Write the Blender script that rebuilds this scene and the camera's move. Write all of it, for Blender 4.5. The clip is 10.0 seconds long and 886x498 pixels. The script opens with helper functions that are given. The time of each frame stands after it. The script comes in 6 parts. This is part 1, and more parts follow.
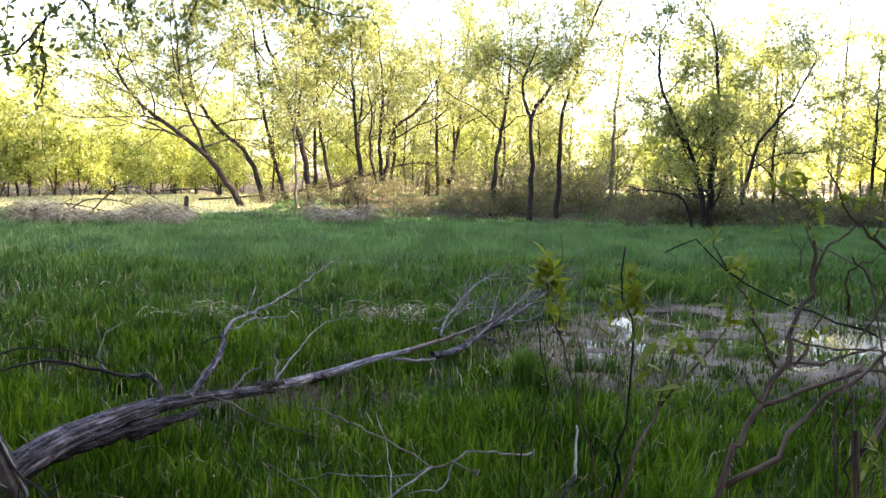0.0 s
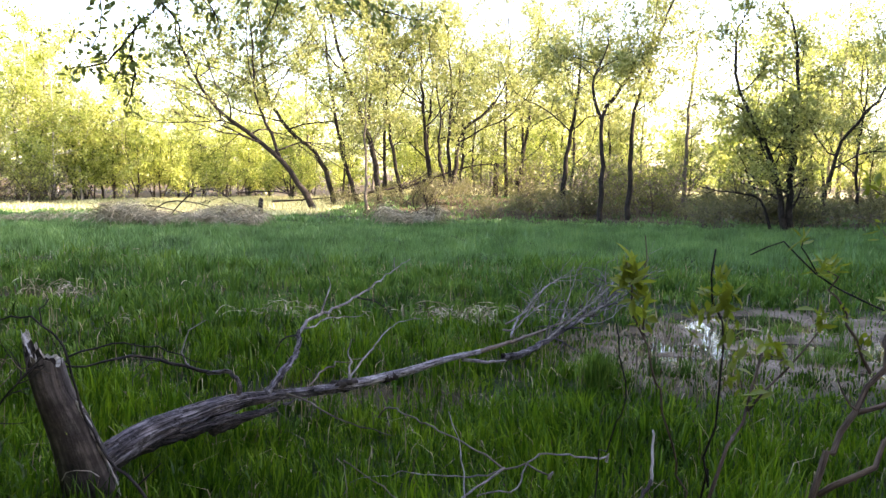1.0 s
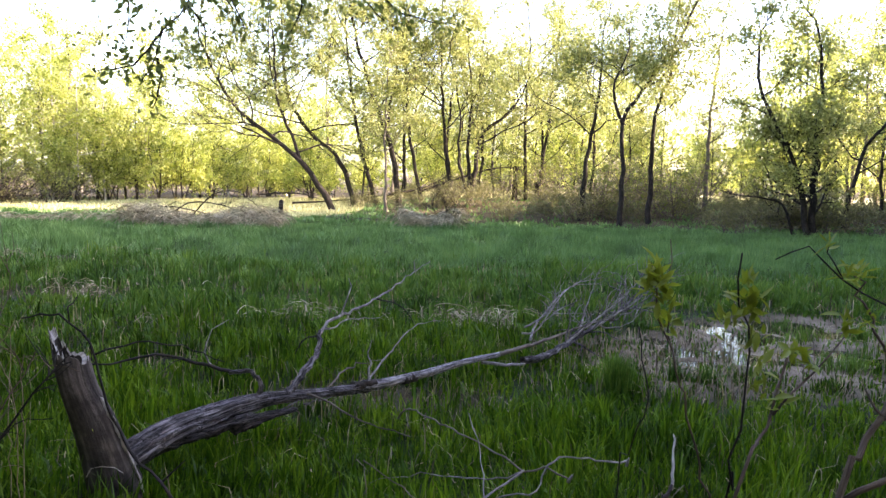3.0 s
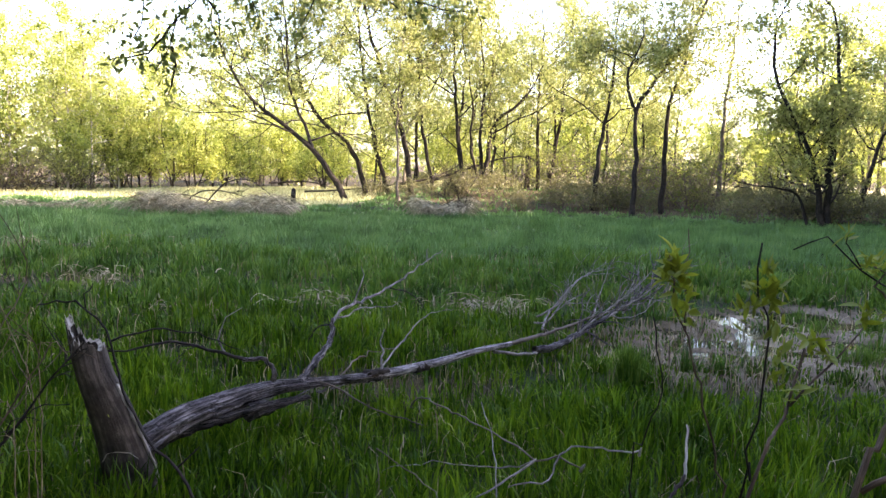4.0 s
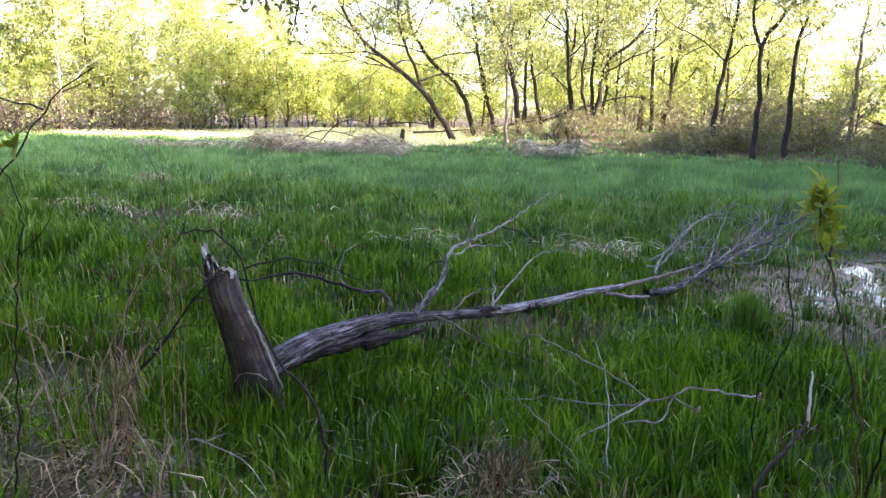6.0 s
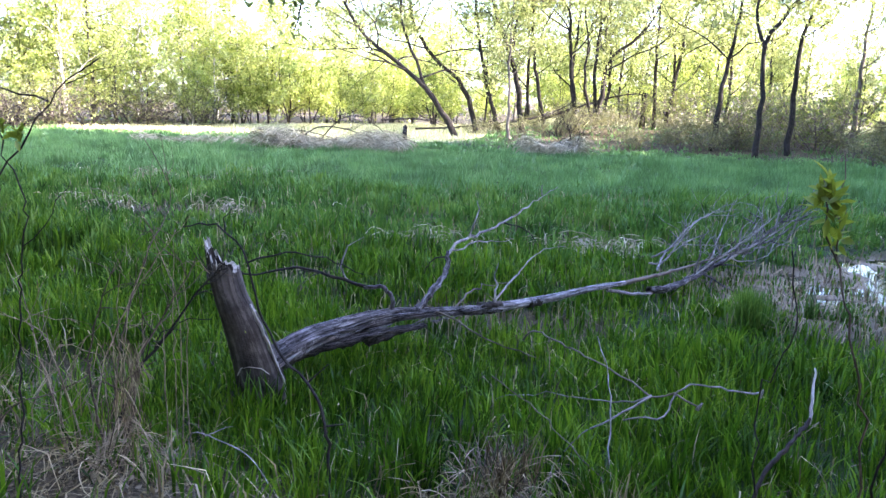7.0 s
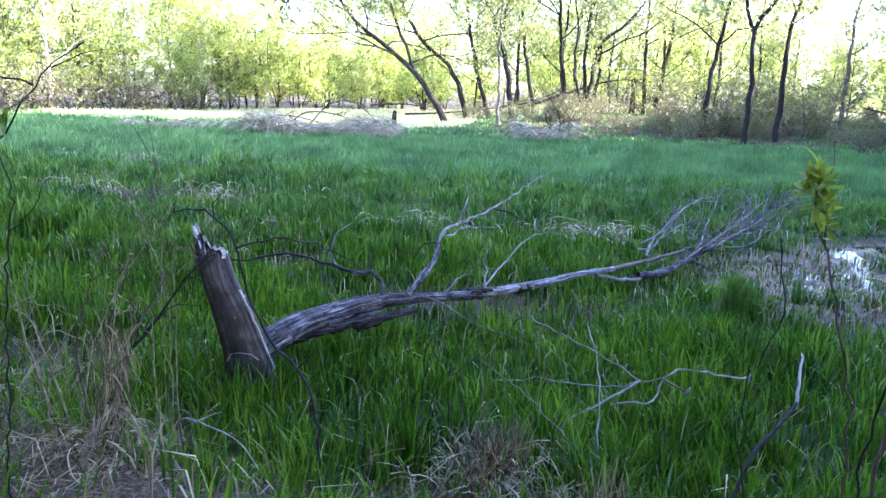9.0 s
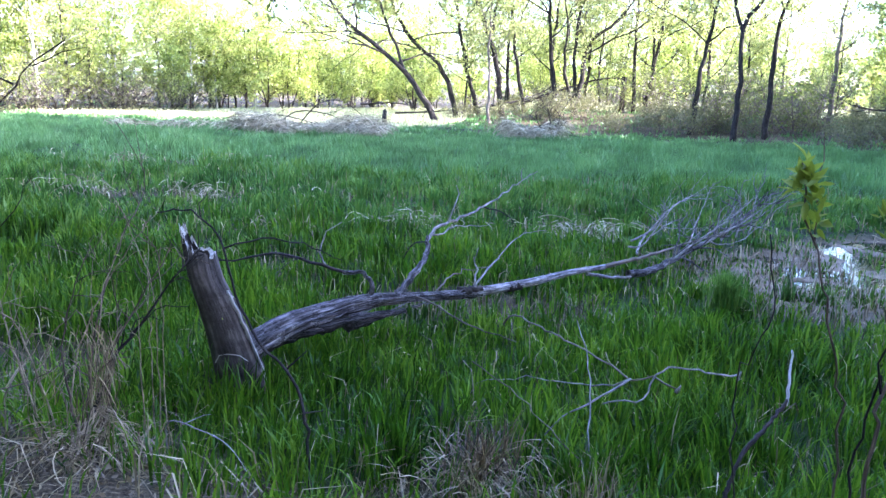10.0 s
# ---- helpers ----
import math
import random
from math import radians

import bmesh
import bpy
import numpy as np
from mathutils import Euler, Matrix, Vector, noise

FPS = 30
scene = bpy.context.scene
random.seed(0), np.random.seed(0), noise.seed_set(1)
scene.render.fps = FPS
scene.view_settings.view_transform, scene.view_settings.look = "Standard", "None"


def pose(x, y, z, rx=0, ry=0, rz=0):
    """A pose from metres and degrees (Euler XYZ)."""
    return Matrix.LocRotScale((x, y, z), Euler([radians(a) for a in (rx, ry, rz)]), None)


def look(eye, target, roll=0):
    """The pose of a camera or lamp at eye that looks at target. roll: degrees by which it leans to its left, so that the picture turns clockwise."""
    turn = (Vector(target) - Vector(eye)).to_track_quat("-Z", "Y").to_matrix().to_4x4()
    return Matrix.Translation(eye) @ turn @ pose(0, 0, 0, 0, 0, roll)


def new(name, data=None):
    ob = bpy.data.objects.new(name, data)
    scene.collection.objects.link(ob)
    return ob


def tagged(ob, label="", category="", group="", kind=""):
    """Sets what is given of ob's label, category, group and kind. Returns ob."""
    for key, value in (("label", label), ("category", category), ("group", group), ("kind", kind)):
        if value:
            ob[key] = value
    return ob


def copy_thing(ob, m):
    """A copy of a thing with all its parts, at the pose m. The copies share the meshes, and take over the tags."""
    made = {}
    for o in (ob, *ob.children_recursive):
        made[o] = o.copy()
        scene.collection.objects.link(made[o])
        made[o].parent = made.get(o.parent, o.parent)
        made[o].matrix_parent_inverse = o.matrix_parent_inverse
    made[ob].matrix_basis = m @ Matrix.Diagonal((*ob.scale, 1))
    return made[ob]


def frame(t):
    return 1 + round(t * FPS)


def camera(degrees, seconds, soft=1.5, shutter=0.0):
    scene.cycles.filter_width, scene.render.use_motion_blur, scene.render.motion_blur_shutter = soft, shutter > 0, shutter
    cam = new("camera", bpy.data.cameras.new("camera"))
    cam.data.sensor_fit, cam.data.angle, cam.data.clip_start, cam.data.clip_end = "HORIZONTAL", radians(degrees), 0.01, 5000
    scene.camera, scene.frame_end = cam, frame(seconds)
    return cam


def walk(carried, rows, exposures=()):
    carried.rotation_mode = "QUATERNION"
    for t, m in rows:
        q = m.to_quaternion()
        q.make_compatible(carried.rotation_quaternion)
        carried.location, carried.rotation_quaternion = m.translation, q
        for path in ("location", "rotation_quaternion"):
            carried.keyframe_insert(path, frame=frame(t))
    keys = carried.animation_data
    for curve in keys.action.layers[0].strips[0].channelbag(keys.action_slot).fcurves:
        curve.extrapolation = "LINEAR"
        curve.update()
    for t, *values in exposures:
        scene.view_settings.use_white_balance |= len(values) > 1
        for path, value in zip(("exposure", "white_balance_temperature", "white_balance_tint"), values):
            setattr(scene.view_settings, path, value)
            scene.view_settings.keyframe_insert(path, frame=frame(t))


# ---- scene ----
cam = camera(60.1, 10.0)

PATH = [
    (0, (-0.15, 0.274, 1.843), (0.083, 2.25, 1.648), 1.4),
    (0.5, (-0.166, 0.268, 1.843), (-0.036, 2.253, 1.642), 1.1),
    (1, (-0.181, 0.258, 1.844), (-0.124, 2.247, 1.649), 1.1),
    (1.5, (-0.188, 0.252, 1.845), (-0.158, 2.243, 1.662), 1.2),
    (2, (-0.191, 0.245, 1.845), (-0.169, 2.237, 1.663), 1.3),
    (2.5, (-0.194, 0.242, 1.844), (-0.181, 2.233, 1.658), 1.4),
    (4, (-0.204, 0.244, 1.842), (-0.225, 2.232, 1.624), 1.6),
    (4.5, (-0.218, 0.24, 1.834), (-0.31, 2.221, 1.571), 1.5),
    (5, (-0.237, 0.223, 1.829), (-0.408, 2.192, 1.522), 1.7),
    (5.5, (-0.249, 0.213, 1.821), (-0.486, 2.171, 1.488), 1.6),
    (6, (-0.257, 0.205, 1.817), (-0.545, 2.149, 1.443), 1.5),
    (7.5, (-0.267, 0.204, 1.807), (-0.552, 2.145, 1.417), 2.0),
    (8, (-0.269, 0.204, 1.808), (-0.535, 2.144, 1.402), 2.0),
    (8.5, (-0.266, 0.208, 1.808), (-0.525, 2.15, 1.406), 2.3),
    (9, (-0.266, 0.207, 1.808), (-0.528, 2.145, 1.39), 2.0),
    (9.5, (-0.266, 0.212, 1.806), (-0.521, 2.15, 1.384), 1.8),
    (10, (-0.26, 0.229, 1.805), (-0.499, 2.169, 1.385), 1.8),
]
EXPOSURES = [(0.0, 3.04, 7000, 25), (4.0, 2.88, 6900, 25), (5.5, 3.2, 6700, 27), (6.5, 3.46, 6050, 26), (7.5, 3.6, 5350, 25), (10.0, 3.7, 5100, 25)]
walk(cam, [(t, look(eye, target, roll)) for t, eye, target, roll in PATH], EXPOSURES)

# ---- light ----
SUN_AZ, SUN_EL = 96.0, 29.0        # degrees clockwise from +y, and above the horizon
world = bpy.data.worlds.new("sky")
scene.world = world
world.use_nodes = True
wn = world.node_tree
sky = wn.nodes.new("ShaderNodeTexSky")
sky.sky_type = "NISHITA"
sky.sun_disc = False
sky.sun_elevation = radians(SUN_EL)
sky.sun_rotation = radians(SUN_AZ)
sky.dust_density = 1.7
sky.air_density = 1.0
background = wn.nodes["Background"]
background.inputs["Strength"].default_value = 0.15
wn.links.new(sky.outputs[0], background.inputs["Color"])
sun_data = bpy.data.lights.new("sun", "SUN")
sun_data.energy = 4.3
sun_data.angle = radians(0.5)
sun_data.color = (1.0, 0.87, 0.66)
sun = new("sun", sun_data)
sd = Vector((math.sin(radians(SUN_AZ)) * math.cos(radians(SUN_EL)), math.cos(radians(SUN_AZ)) * math.cos(radians(SUN_EL)), math.sin(radians(SUN_EL))))
sun.matrix_world = look(sd * 50, (0, 0, 0))


# ---- materials ----
def material(name):
    m = bpy.data.materials.new(name)
    m.use_nodes = True
    n = m.node_tree.nodes
    n.clear()
    return m, n, m.node_tree.links


def ramp(n, l, fac, stops):
    r = n.new("ShaderNodeValToRGB")
    while len(r.color_ramp.elements) < len(stops):
        r.color_ramp.elements.new(0.5)
    for e, (p, c) in zip(r.color_ramp.elements, stops):
        e.position, e.color = p, (*c, 1)
    l.new(fac, r.inputs[0])
    return r.outputs[0]


def noise_tex(n, l, vec, scale, detail=4, rough=0.55):
    x = n.new("ShaderNodeTexNoise")
    x.inputs["Scale"].default_value = scale
    x.inputs["Detail"].default_value = detail
    x.inputs["Roughness"].default_value = rough
    if vec is not None:
        l.new(vec, x.inputs["Vector"])
    return x.outputs["Fac"]


def mix_col(n, l, fac, a, b, how="MIX"):
    x = n.new("ShaderNodeMix")
    x.data_type, x.blend_type = "RGBA", how
    for k, v in ((0, fac), (6, a), (7, b)):
        if isinstance(v, (int, float)):
            x.inputs[k].default_value = v
        elif isinstance(v, tuple):
            x.inputs[k].default_value = (*v, 1)
        else:
            l.new(v, x.inputs[k])
    return x.outputs[2]


def maths(n, l, op, a, b=0.0, clamp=False):
    x = n.new("ShaderNodeMath")
    x.operation, x.use_clamp = op, clamp
    for k, v in ((0, a), (1, b)):
        if isinstance(v, (int, float)):
            x.inputs[k].default_value = v
        else:
            l.new(v, x.inputs[k])
    return x.outputs[0]


def leafy(name, dark, mid, light, patch=0.5, see_through=0.45, gloss=0.06, patch_scale=1.2):
    """Thin leaves or blades: colour by leaf and by patch, light passes through them."""
    m, n, l = material(name)
    out = n.new("ShaderNodeOutputMaterial")
    geo = n.new("ShaderNodeNewGeometry")
    spot = noise_tex(n, l, geo.outputs["Position"], patch_scale, 3)
    spot = maths(n, l, "ADD", maths(n, l, "MULTIPLY", maths(n, l, "SUBTRACT", spot, 0.5), 2.2), 0.5, True)
    k = maths(n, l, "MULTIPLY_ADD", geo.outputs["Random Per Island"], 1 - patch)
    l.new(maths(n, l, "MULTIPLY", spot, patch), k.node.inputs[2])
    col = ramp(n, l, k, ((0.15, dark), (0.5, mid), (0.85, light)))
    dif = n.new("ShaderNodeBsdfDiffuse")
    tra = n.new("ShaderNodeBsdfTranslucent")
    l.new(col, dif.inputs["Color"])
    l.new(mix_col(n, l, 0.5, col, (1.0, 0.94, 0.55), "MULTIPLY"), tra.inputs["Color"])
    mx = n.new("ShaderNodeMixShader")
    mx.inputs[0].default_value = see_through
    l.new(dif.outputs[0], mx.inputs[1])
    l.new(tra.outputs[0], mx.inputs[2])
    gl = n.new("ShaderNodeBsdfGlossy")
    gl.inputs["Roughness"].default_value = 0.38
    m2 = n.new("ShaderNodeMixShader")
    m2.inputs[0].default_value = gloss
    l.new(mx.outputs[0], m2.inputs[1])
    l.new(gl.outputs[0], m2.inputs[2])
    l.new(m2.outputs[0], out.inputs["Surface"])
    return m


def woody(name, dark, mid, light, streak=55.0, along=5.0, bump=0.5, rough=0.9, cracks=0.0):
    """Bark or weathered wood: streaks along the stem, blotches across it."""
    m, n, l = material(name)
    out = n.new("ShaderNodeOutputMaterial")
    uv = n.new("ShaderNodeUVMap")
    mp = n.new("ShaderNodeMapping")
    mp.inputs["Scale"].default_value = (streak, along, 1)
    l.new(uv.outputs[0], mp.inputs["Vector"])
    grain = noise_tex(n, l, mp.outputs[0], 1.0, 6, 0.65)
    tc = n.new("ShaderNodeTexCoord")
    blotch = noise_tex(n, l, tc.outputs["Object"], 8.0, 5, 0.6)
    fine = noise_tex(n, l, tc.outputs["Object"], 60, 3)
    k = maths(n, l, "MULTIPLY_ADD", grain, 0.62)
    l.new(maths(n, l, "MULTIPLY", blotch, 0.38), k.node.inputs[2])
    col = ramp(n, l, k, ((0.38, dark), (0.5, mid), (0.62, light)))
    height = grain
    if cracks:
        # long dark splits between plates of wood
        m2 = n.new("ShaderNodeMapping")
        m2.inputs["Scale"].default_value = (streak * 0.55, along * 0.9, 1)
        l.new(uv.outputs[0], m2.inputs["Vector"])
        vo = n.new("ShaderNodeTexVoronoi")
        vo.feature = "DISTANCE_TO_EDGE"
        vo.inputs["Scale"].default_value = 1.0
        l.new(m2.outputs[0], vo.inputs["Vector"])
        edge_of = maths(n, l, "SUBTRACT", 1.0, maths(n, l, "MULTIPLY", maths(n, l, "ADD", vo.outputs["Distance"], maths(n, l, "MULTIPLY", maths(n, l, "SUBTRACT", fine, 0.5), 0.35)), 9.0), True)
        split = maths(n, l, "MULTIPLY", edge_of, cracks)
        col = mix_col(n, l, split, col, tuple(c * 0.6 for c in dark))
        height = maths(n, l, "SUBTRACT", grain, split)
    b = n.new("ShaderNodeBsdfPrincipled")
    l.new(col, b.inputs["Base Color"])
    b.inputs["Roughness"].default_value = rough
    b.inputs["Specular IOR Level"].default_value = 0.25
    bp = n.new("ShaderNodeBump")
    bp.inputs["Strength"].default_value = bump
    bp.inputs["Distance"].default_value = 0.02
    l.new(maths(n, l, "MULTIPLY_ADD", fine, 0.25), bp.inputs["Height"])
    l.new(height, bp.inputs["Height"].links[0].from_node.inputs[2])
    l.new(bp.outputs[0], b.inputs["Normal"])
    l.new(b.outputs[0], out.inputs["Surface"])
    return m


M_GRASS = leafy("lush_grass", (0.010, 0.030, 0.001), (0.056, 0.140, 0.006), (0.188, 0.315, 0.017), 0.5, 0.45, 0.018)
# farther grass is paler and bluer: distance haze is put into its colour
M_GRASS_HAZY = leafy("meadow_grass", (0.055, 0.130, 0.034), (0.120, 0.248, 0.066), (0.195, 0.340, 0.100), 0.75, 0.35, 0.05, 0.75)
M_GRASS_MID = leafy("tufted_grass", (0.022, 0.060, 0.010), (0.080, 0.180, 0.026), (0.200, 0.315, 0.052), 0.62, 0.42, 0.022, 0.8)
M_STRAW = leafy("straw", (0.042, 0.029, 0.015), (0.15, 0.108, 0.055), (0.38, 0.30, 0.165), 0.4, 0.2, 0.06, 2.0)
M_STRAW_BROWN = leafy("brown_straw", (0.028, 0.017, 0.008), (0.115, 0.075, 0.034), (0.34, 0.245, 0.12), 0.35, 0.2, 0.05, 3.0)
M_STRAW_PALE = leafy("bleached_straw", (0.052, 0.038, 0.020), (0.20, 0.152, 0.080), (0.50, 0.41, 0.24), 0.3, 0.2, 0.05, 3.0)
M_REED = leafy("grey_reed", (0.14, 0.122, 0.08), (0.34, 0.30, 0.20), (0.60, 0.55, 0.40), 0.4, 0.15, 0.03, 2.0)
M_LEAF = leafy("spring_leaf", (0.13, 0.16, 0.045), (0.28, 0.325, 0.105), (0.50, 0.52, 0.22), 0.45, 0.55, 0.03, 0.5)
# lit copy of the spring leaf: sunshine is put into its brighter yellow
M_LEAF_SUN = leafy("sunlit_leaf", (0.13, 0.19, 0.03), (0.43, 0.50, 0.115), (0.70, 0.72, 0.30), 0.4, 0.6, 0.03, 0.5)
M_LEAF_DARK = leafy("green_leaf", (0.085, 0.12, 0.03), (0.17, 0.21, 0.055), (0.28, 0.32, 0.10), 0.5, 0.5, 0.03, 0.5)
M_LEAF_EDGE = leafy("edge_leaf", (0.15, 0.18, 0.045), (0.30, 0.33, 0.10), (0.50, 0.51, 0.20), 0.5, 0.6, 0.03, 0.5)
M_LEAF_NEAR = leafy("young_leaf", (0.11, 0.155, 0.010), (0.20, 0.26, 0.018), (0.34, 0.40, 0.045), 0.4, 0.5, 0.05, 4.0)
M_LEAF_DULL = leafy("dull_leaf", (0.09, 0.095, 0.045), (0.17, 0.17, 0.08), (0.27, 0.27, 0.13), 0.45, 0.5, 0.03, 0.6)
M_BARK = woody("dark_bark", (0.008, 0.006, 0.005), (0.025, 0.020, 0.017), (0.062, 0.051, 0.044), 26, 3)
M_BARK_GREY = woody("grey_bark", (0.06, 0.05, 0.04), (0.13, 0.11, 0.09), (0.22, 0.19, 0.16), 26, 3)
M_BIRCH = woody("pale_bark", (0.16, 0.14, 0.12), (0.50, 0.46, 0.40), (0.75, 0.71, 0.64), 6, 9)
M_LOG = woody("weathered_log", (0.012, 0.011, 0.012), (0.105, 0.095, 0.102), (0.36, 0.335, 0.36), 60, 4.0, 1.0, cracks=0.6)
M_LOG_DARK = woody("rotten_shaded_bark", (0.006, 0.005, 0.005), (0.030, 0.025, 0.024), (0.13, 0.115, 0.115), 40, 5.0, 1.0, cracks=0.7)
M_STUMP = woody("stump_wood", (0.010, 0.008, 0.007), (0.052, 0.044, 0.040), (0.160, 0.140, 0.128), 15, 1.2, 0.5, cracks=0.12)
M_LOG_PALE = woody("bleached_trunk", (0.05, 0.045, 0.048), (0.25, 0.24, 0.255), (0.56, 0.545, 0.58), 50, 4.0, 0.9, cracks=0.6)
M_SPLINTER = woody("split_wood", (0.16, 0.14, 0.12), (0.40, 0.37, 0.34), (0.68, 0.66, 0.64), 90, 6, 0.8)
M_TWIG_PALE = woody("bleached_twig", (0.05, 0.044, 0.042), (0.19, 0.175, 0.172), (0.48, 0.455, 0.455), 200, 14, 0.4)
M_STALK = woody("dry_stalk", (0.07, 0.052, 0.030), (0.20, 0.155, 0.095), (0.44, 0.36, 0.24), 200, 14, 0.4)
M_TWIG_DARK = woody("dark_twig", (0.008, 0.007, 0.007), (0.022, 0.018, 0.017), (0.05, 0.042, 0.04), 200, 14, 0.4)
M_TWIG_BROWN = woody("brown_twig", (0.026, 0.018, 0.013), (0.085, 0.061, 0.044), (0.18, 0.135, 0.10), 200, 14, 0.4)


def ground_material():
    m, n, l = material("marsh_ground")
    out = n.new("ShaderNodeOutputMaterial")
    geo = n.new("ShaderNodeNewGeometry")
    pos = geo.outputs["Position"]
    at = n.new("ShaderNodeAttribute")
    at.attribute_name = "litter"
    big = noise_tex(n, l, pos, 0.35, 4)
    mid = noise_tex(n, l, pos, 3.0, 5, 0.65)
    fine = noise_tex(n, l, pos, 45, 4, 0.7)
    green = ramp(n, l, mid, ((0.3, (0.010, 0.014, 0.005)), (0.55, (0.022, 0.042, 0.010)), (0.8, (0.050, 0.080, 0.022))))
    straw = ramp(n, l, fine, ((0.34, (0.016, 0.012, 0.007)), (0.54, (0.080, 0.060, 0.036)), (0.76, (0.27, 0.21, 0.125))))
    k = maths(n, l, "ADD", at.outputs["Fac"], maths(n, l, "MULTIPLY", maths(n, l, "SUBTRACT", mid, 0.5), 1.3))
    k = maths(n, l, "ADD", k, maths(n, l, "MULTIPLY", maths(n, l, "SUBTRACT", big, 0.5), 0.5), True)
    bare = n.new("ShaderNodeAttribute")
    bare.attribute_name = "mud"
    silt = ramp(n, l, mid, ((0.30, (0.085, 0.064, 0.044)), (0.50, (0.28, 0.222, 0.16)), (0.70, (0.47, 0.39, 0.29))))
    silt = mix_col(n, l, maths(n, l, "MULTIPLY", fine, 0.6), silt, (0.10, 0.074, 0.048))
    ground = mix_col(n, l, bare.outputs["Fac"], mix_col(n, l, k, green, straw), silt)
    # ground of the far field: sunlight on it is put into the pale colour
    sun_pale = n.new("ShaderNodeAttribute")
    sun_pale.attribute_name = "sun_pale"
    ground = mix_col(n, l, sun_pale.outputs["Fac"], ground, ramp(n, l, fine, ((0.3, (0.30, 0.29, 0.15)), (0.7, (0.58, 0.56, 0.34)))))
    b = n.new("ShaderNodeBsdfPrincipled")
    l.new(ground, b.inputs["Base Color"])
    b.inputs["Roughness"].default_value = 0.95
    b.inputs["Specular IOR Level"].default_value = 0.15
    bp = n.new("ShaderNodeBump")
    bp.inputs["Strength"].default_value = 0.7
    bp.inputs["Distance"].default_value = 0.03
    l.new(fine, bp.inputs["Height"])
    l.new(bp.outputs[0], b.inputs["Normal"])
    l.new(b.outputs[0], out.inputs["Surface"])
    return m


def water_material():
    m, n, l = material("marsh_water")
    out = n.new("ShaderNodeOutputMaterial")
    b = n.new("ShaderNodeBsdfPrincipled")
    geo = n.new("ShaderNodeNewGeometry")
    b.inputs["Base Color"].default_value = (0.030, 0.026, 0.018, 1)
    b.inputs["Roughness"].default_value = 0.04
    b.inputs["IOR"].default_value = 1.33
    bp = n.new("ShaderNodeBump")
    bp.inputs["Strength"].default_value = 0.08
    bp.inputs["Distance"].default_value = 0.02
    l.new(noise_tex(n, l, geo.outputs["Position"], 7, 2), bp.inputs["Height"])
    l.new(bp.outputs[0], b.inputs["Normal"])
    l.new(b.outputs[0], out.inputs["Surface"])
    return m


# very pale, since the sun on the far field is put into the colour
M_FIELD_SUNLIT = leafy("sunlit_field_grass", (0.40, 0.41, 0.20), (0.59, 0.59, 0.34), (0.76, 0.75, 0.49), 0.4, 0.4, 0.03, 1.0)
M_GROUND = ground_material()
M_WATER = water_material()


# ---- building helpers ----
def mesh_np(name, verts, faces, mat, uv=None, smooth=False):
    """A mesh from arrays: faces all have the same number of corners; uv one pair a corner."""
    me = bpy.data.meshes.new(name)
    verts = np.asarray(verts, np.float32)
    faces = np.asarray(faces, np.int32)
    k = faces.shape[1]
    me.vertices.add(len(verts))
    me.vertices.foreach_set("co", verts.ravel())
    me.loops.add(faces.size)
    me.loops.foreach_set("vertex_index", faces.ravel())
    me.polygons.add(len(faces))
    me.polygons.foreach_set("loop_start", np.arange(0, faces.size, k, dtype=np.int32))
    if smooth:
        me.polygons.foreach_set("use_smooth", np.ones(len(faces), bool))
    if uv is not None:
        me.uv_layers.new(name="UVMap").data.foreach_set("uv", np.asarray(uv, np.float32).ravel())
    me.materials.append(mat)
    me.update(calc_edges=True)
    me.validate()
    return me


def part_of(name, me, parent=None, label=""):
    ob = new(name, me)
    if parent is not None:
        ob.parent = parent
    return tagged(ob, label)


def thing(name, place, label, category, group=""):
    ob = new(name)
    ob.location = place
    ob.empty_display_size = 0.2
    return tagged(ob, label, category, group)


def smooth_line(points, step):
    """A rounded line through the points, with about that step in metres."""
    p = np.array(points, float)
    if len(p) < 3:
        k = max(2, int(np.linalg.norm(p[-1] - p[0]) / step) + 1)
        return p[0] + (p[-1] - p[0]) * np.linspace(0, 1, k)[:, None]
    ext = np.vstack([2 * p[0] - p[1], p, 2 * p[-1] - p[-2]])
    out = []
    for i in range(1, len(ext) - 2):
        a, b, c, d = ext[i - 1:i + 3]
        k = max(2, int(np.linalg.norm(c - b) / step))
        u = np.linspace(0, 1, k, endpoint=False)[:, None]
        out.append(0.5 * (2 * b + (c - a) * u + (2 * a - 5 * b + 4 * c - d) * u ** 2 + (3 * b - a - 3 * c + d) * u ** 3))
    return np.vstack(out + [p[-1:]])


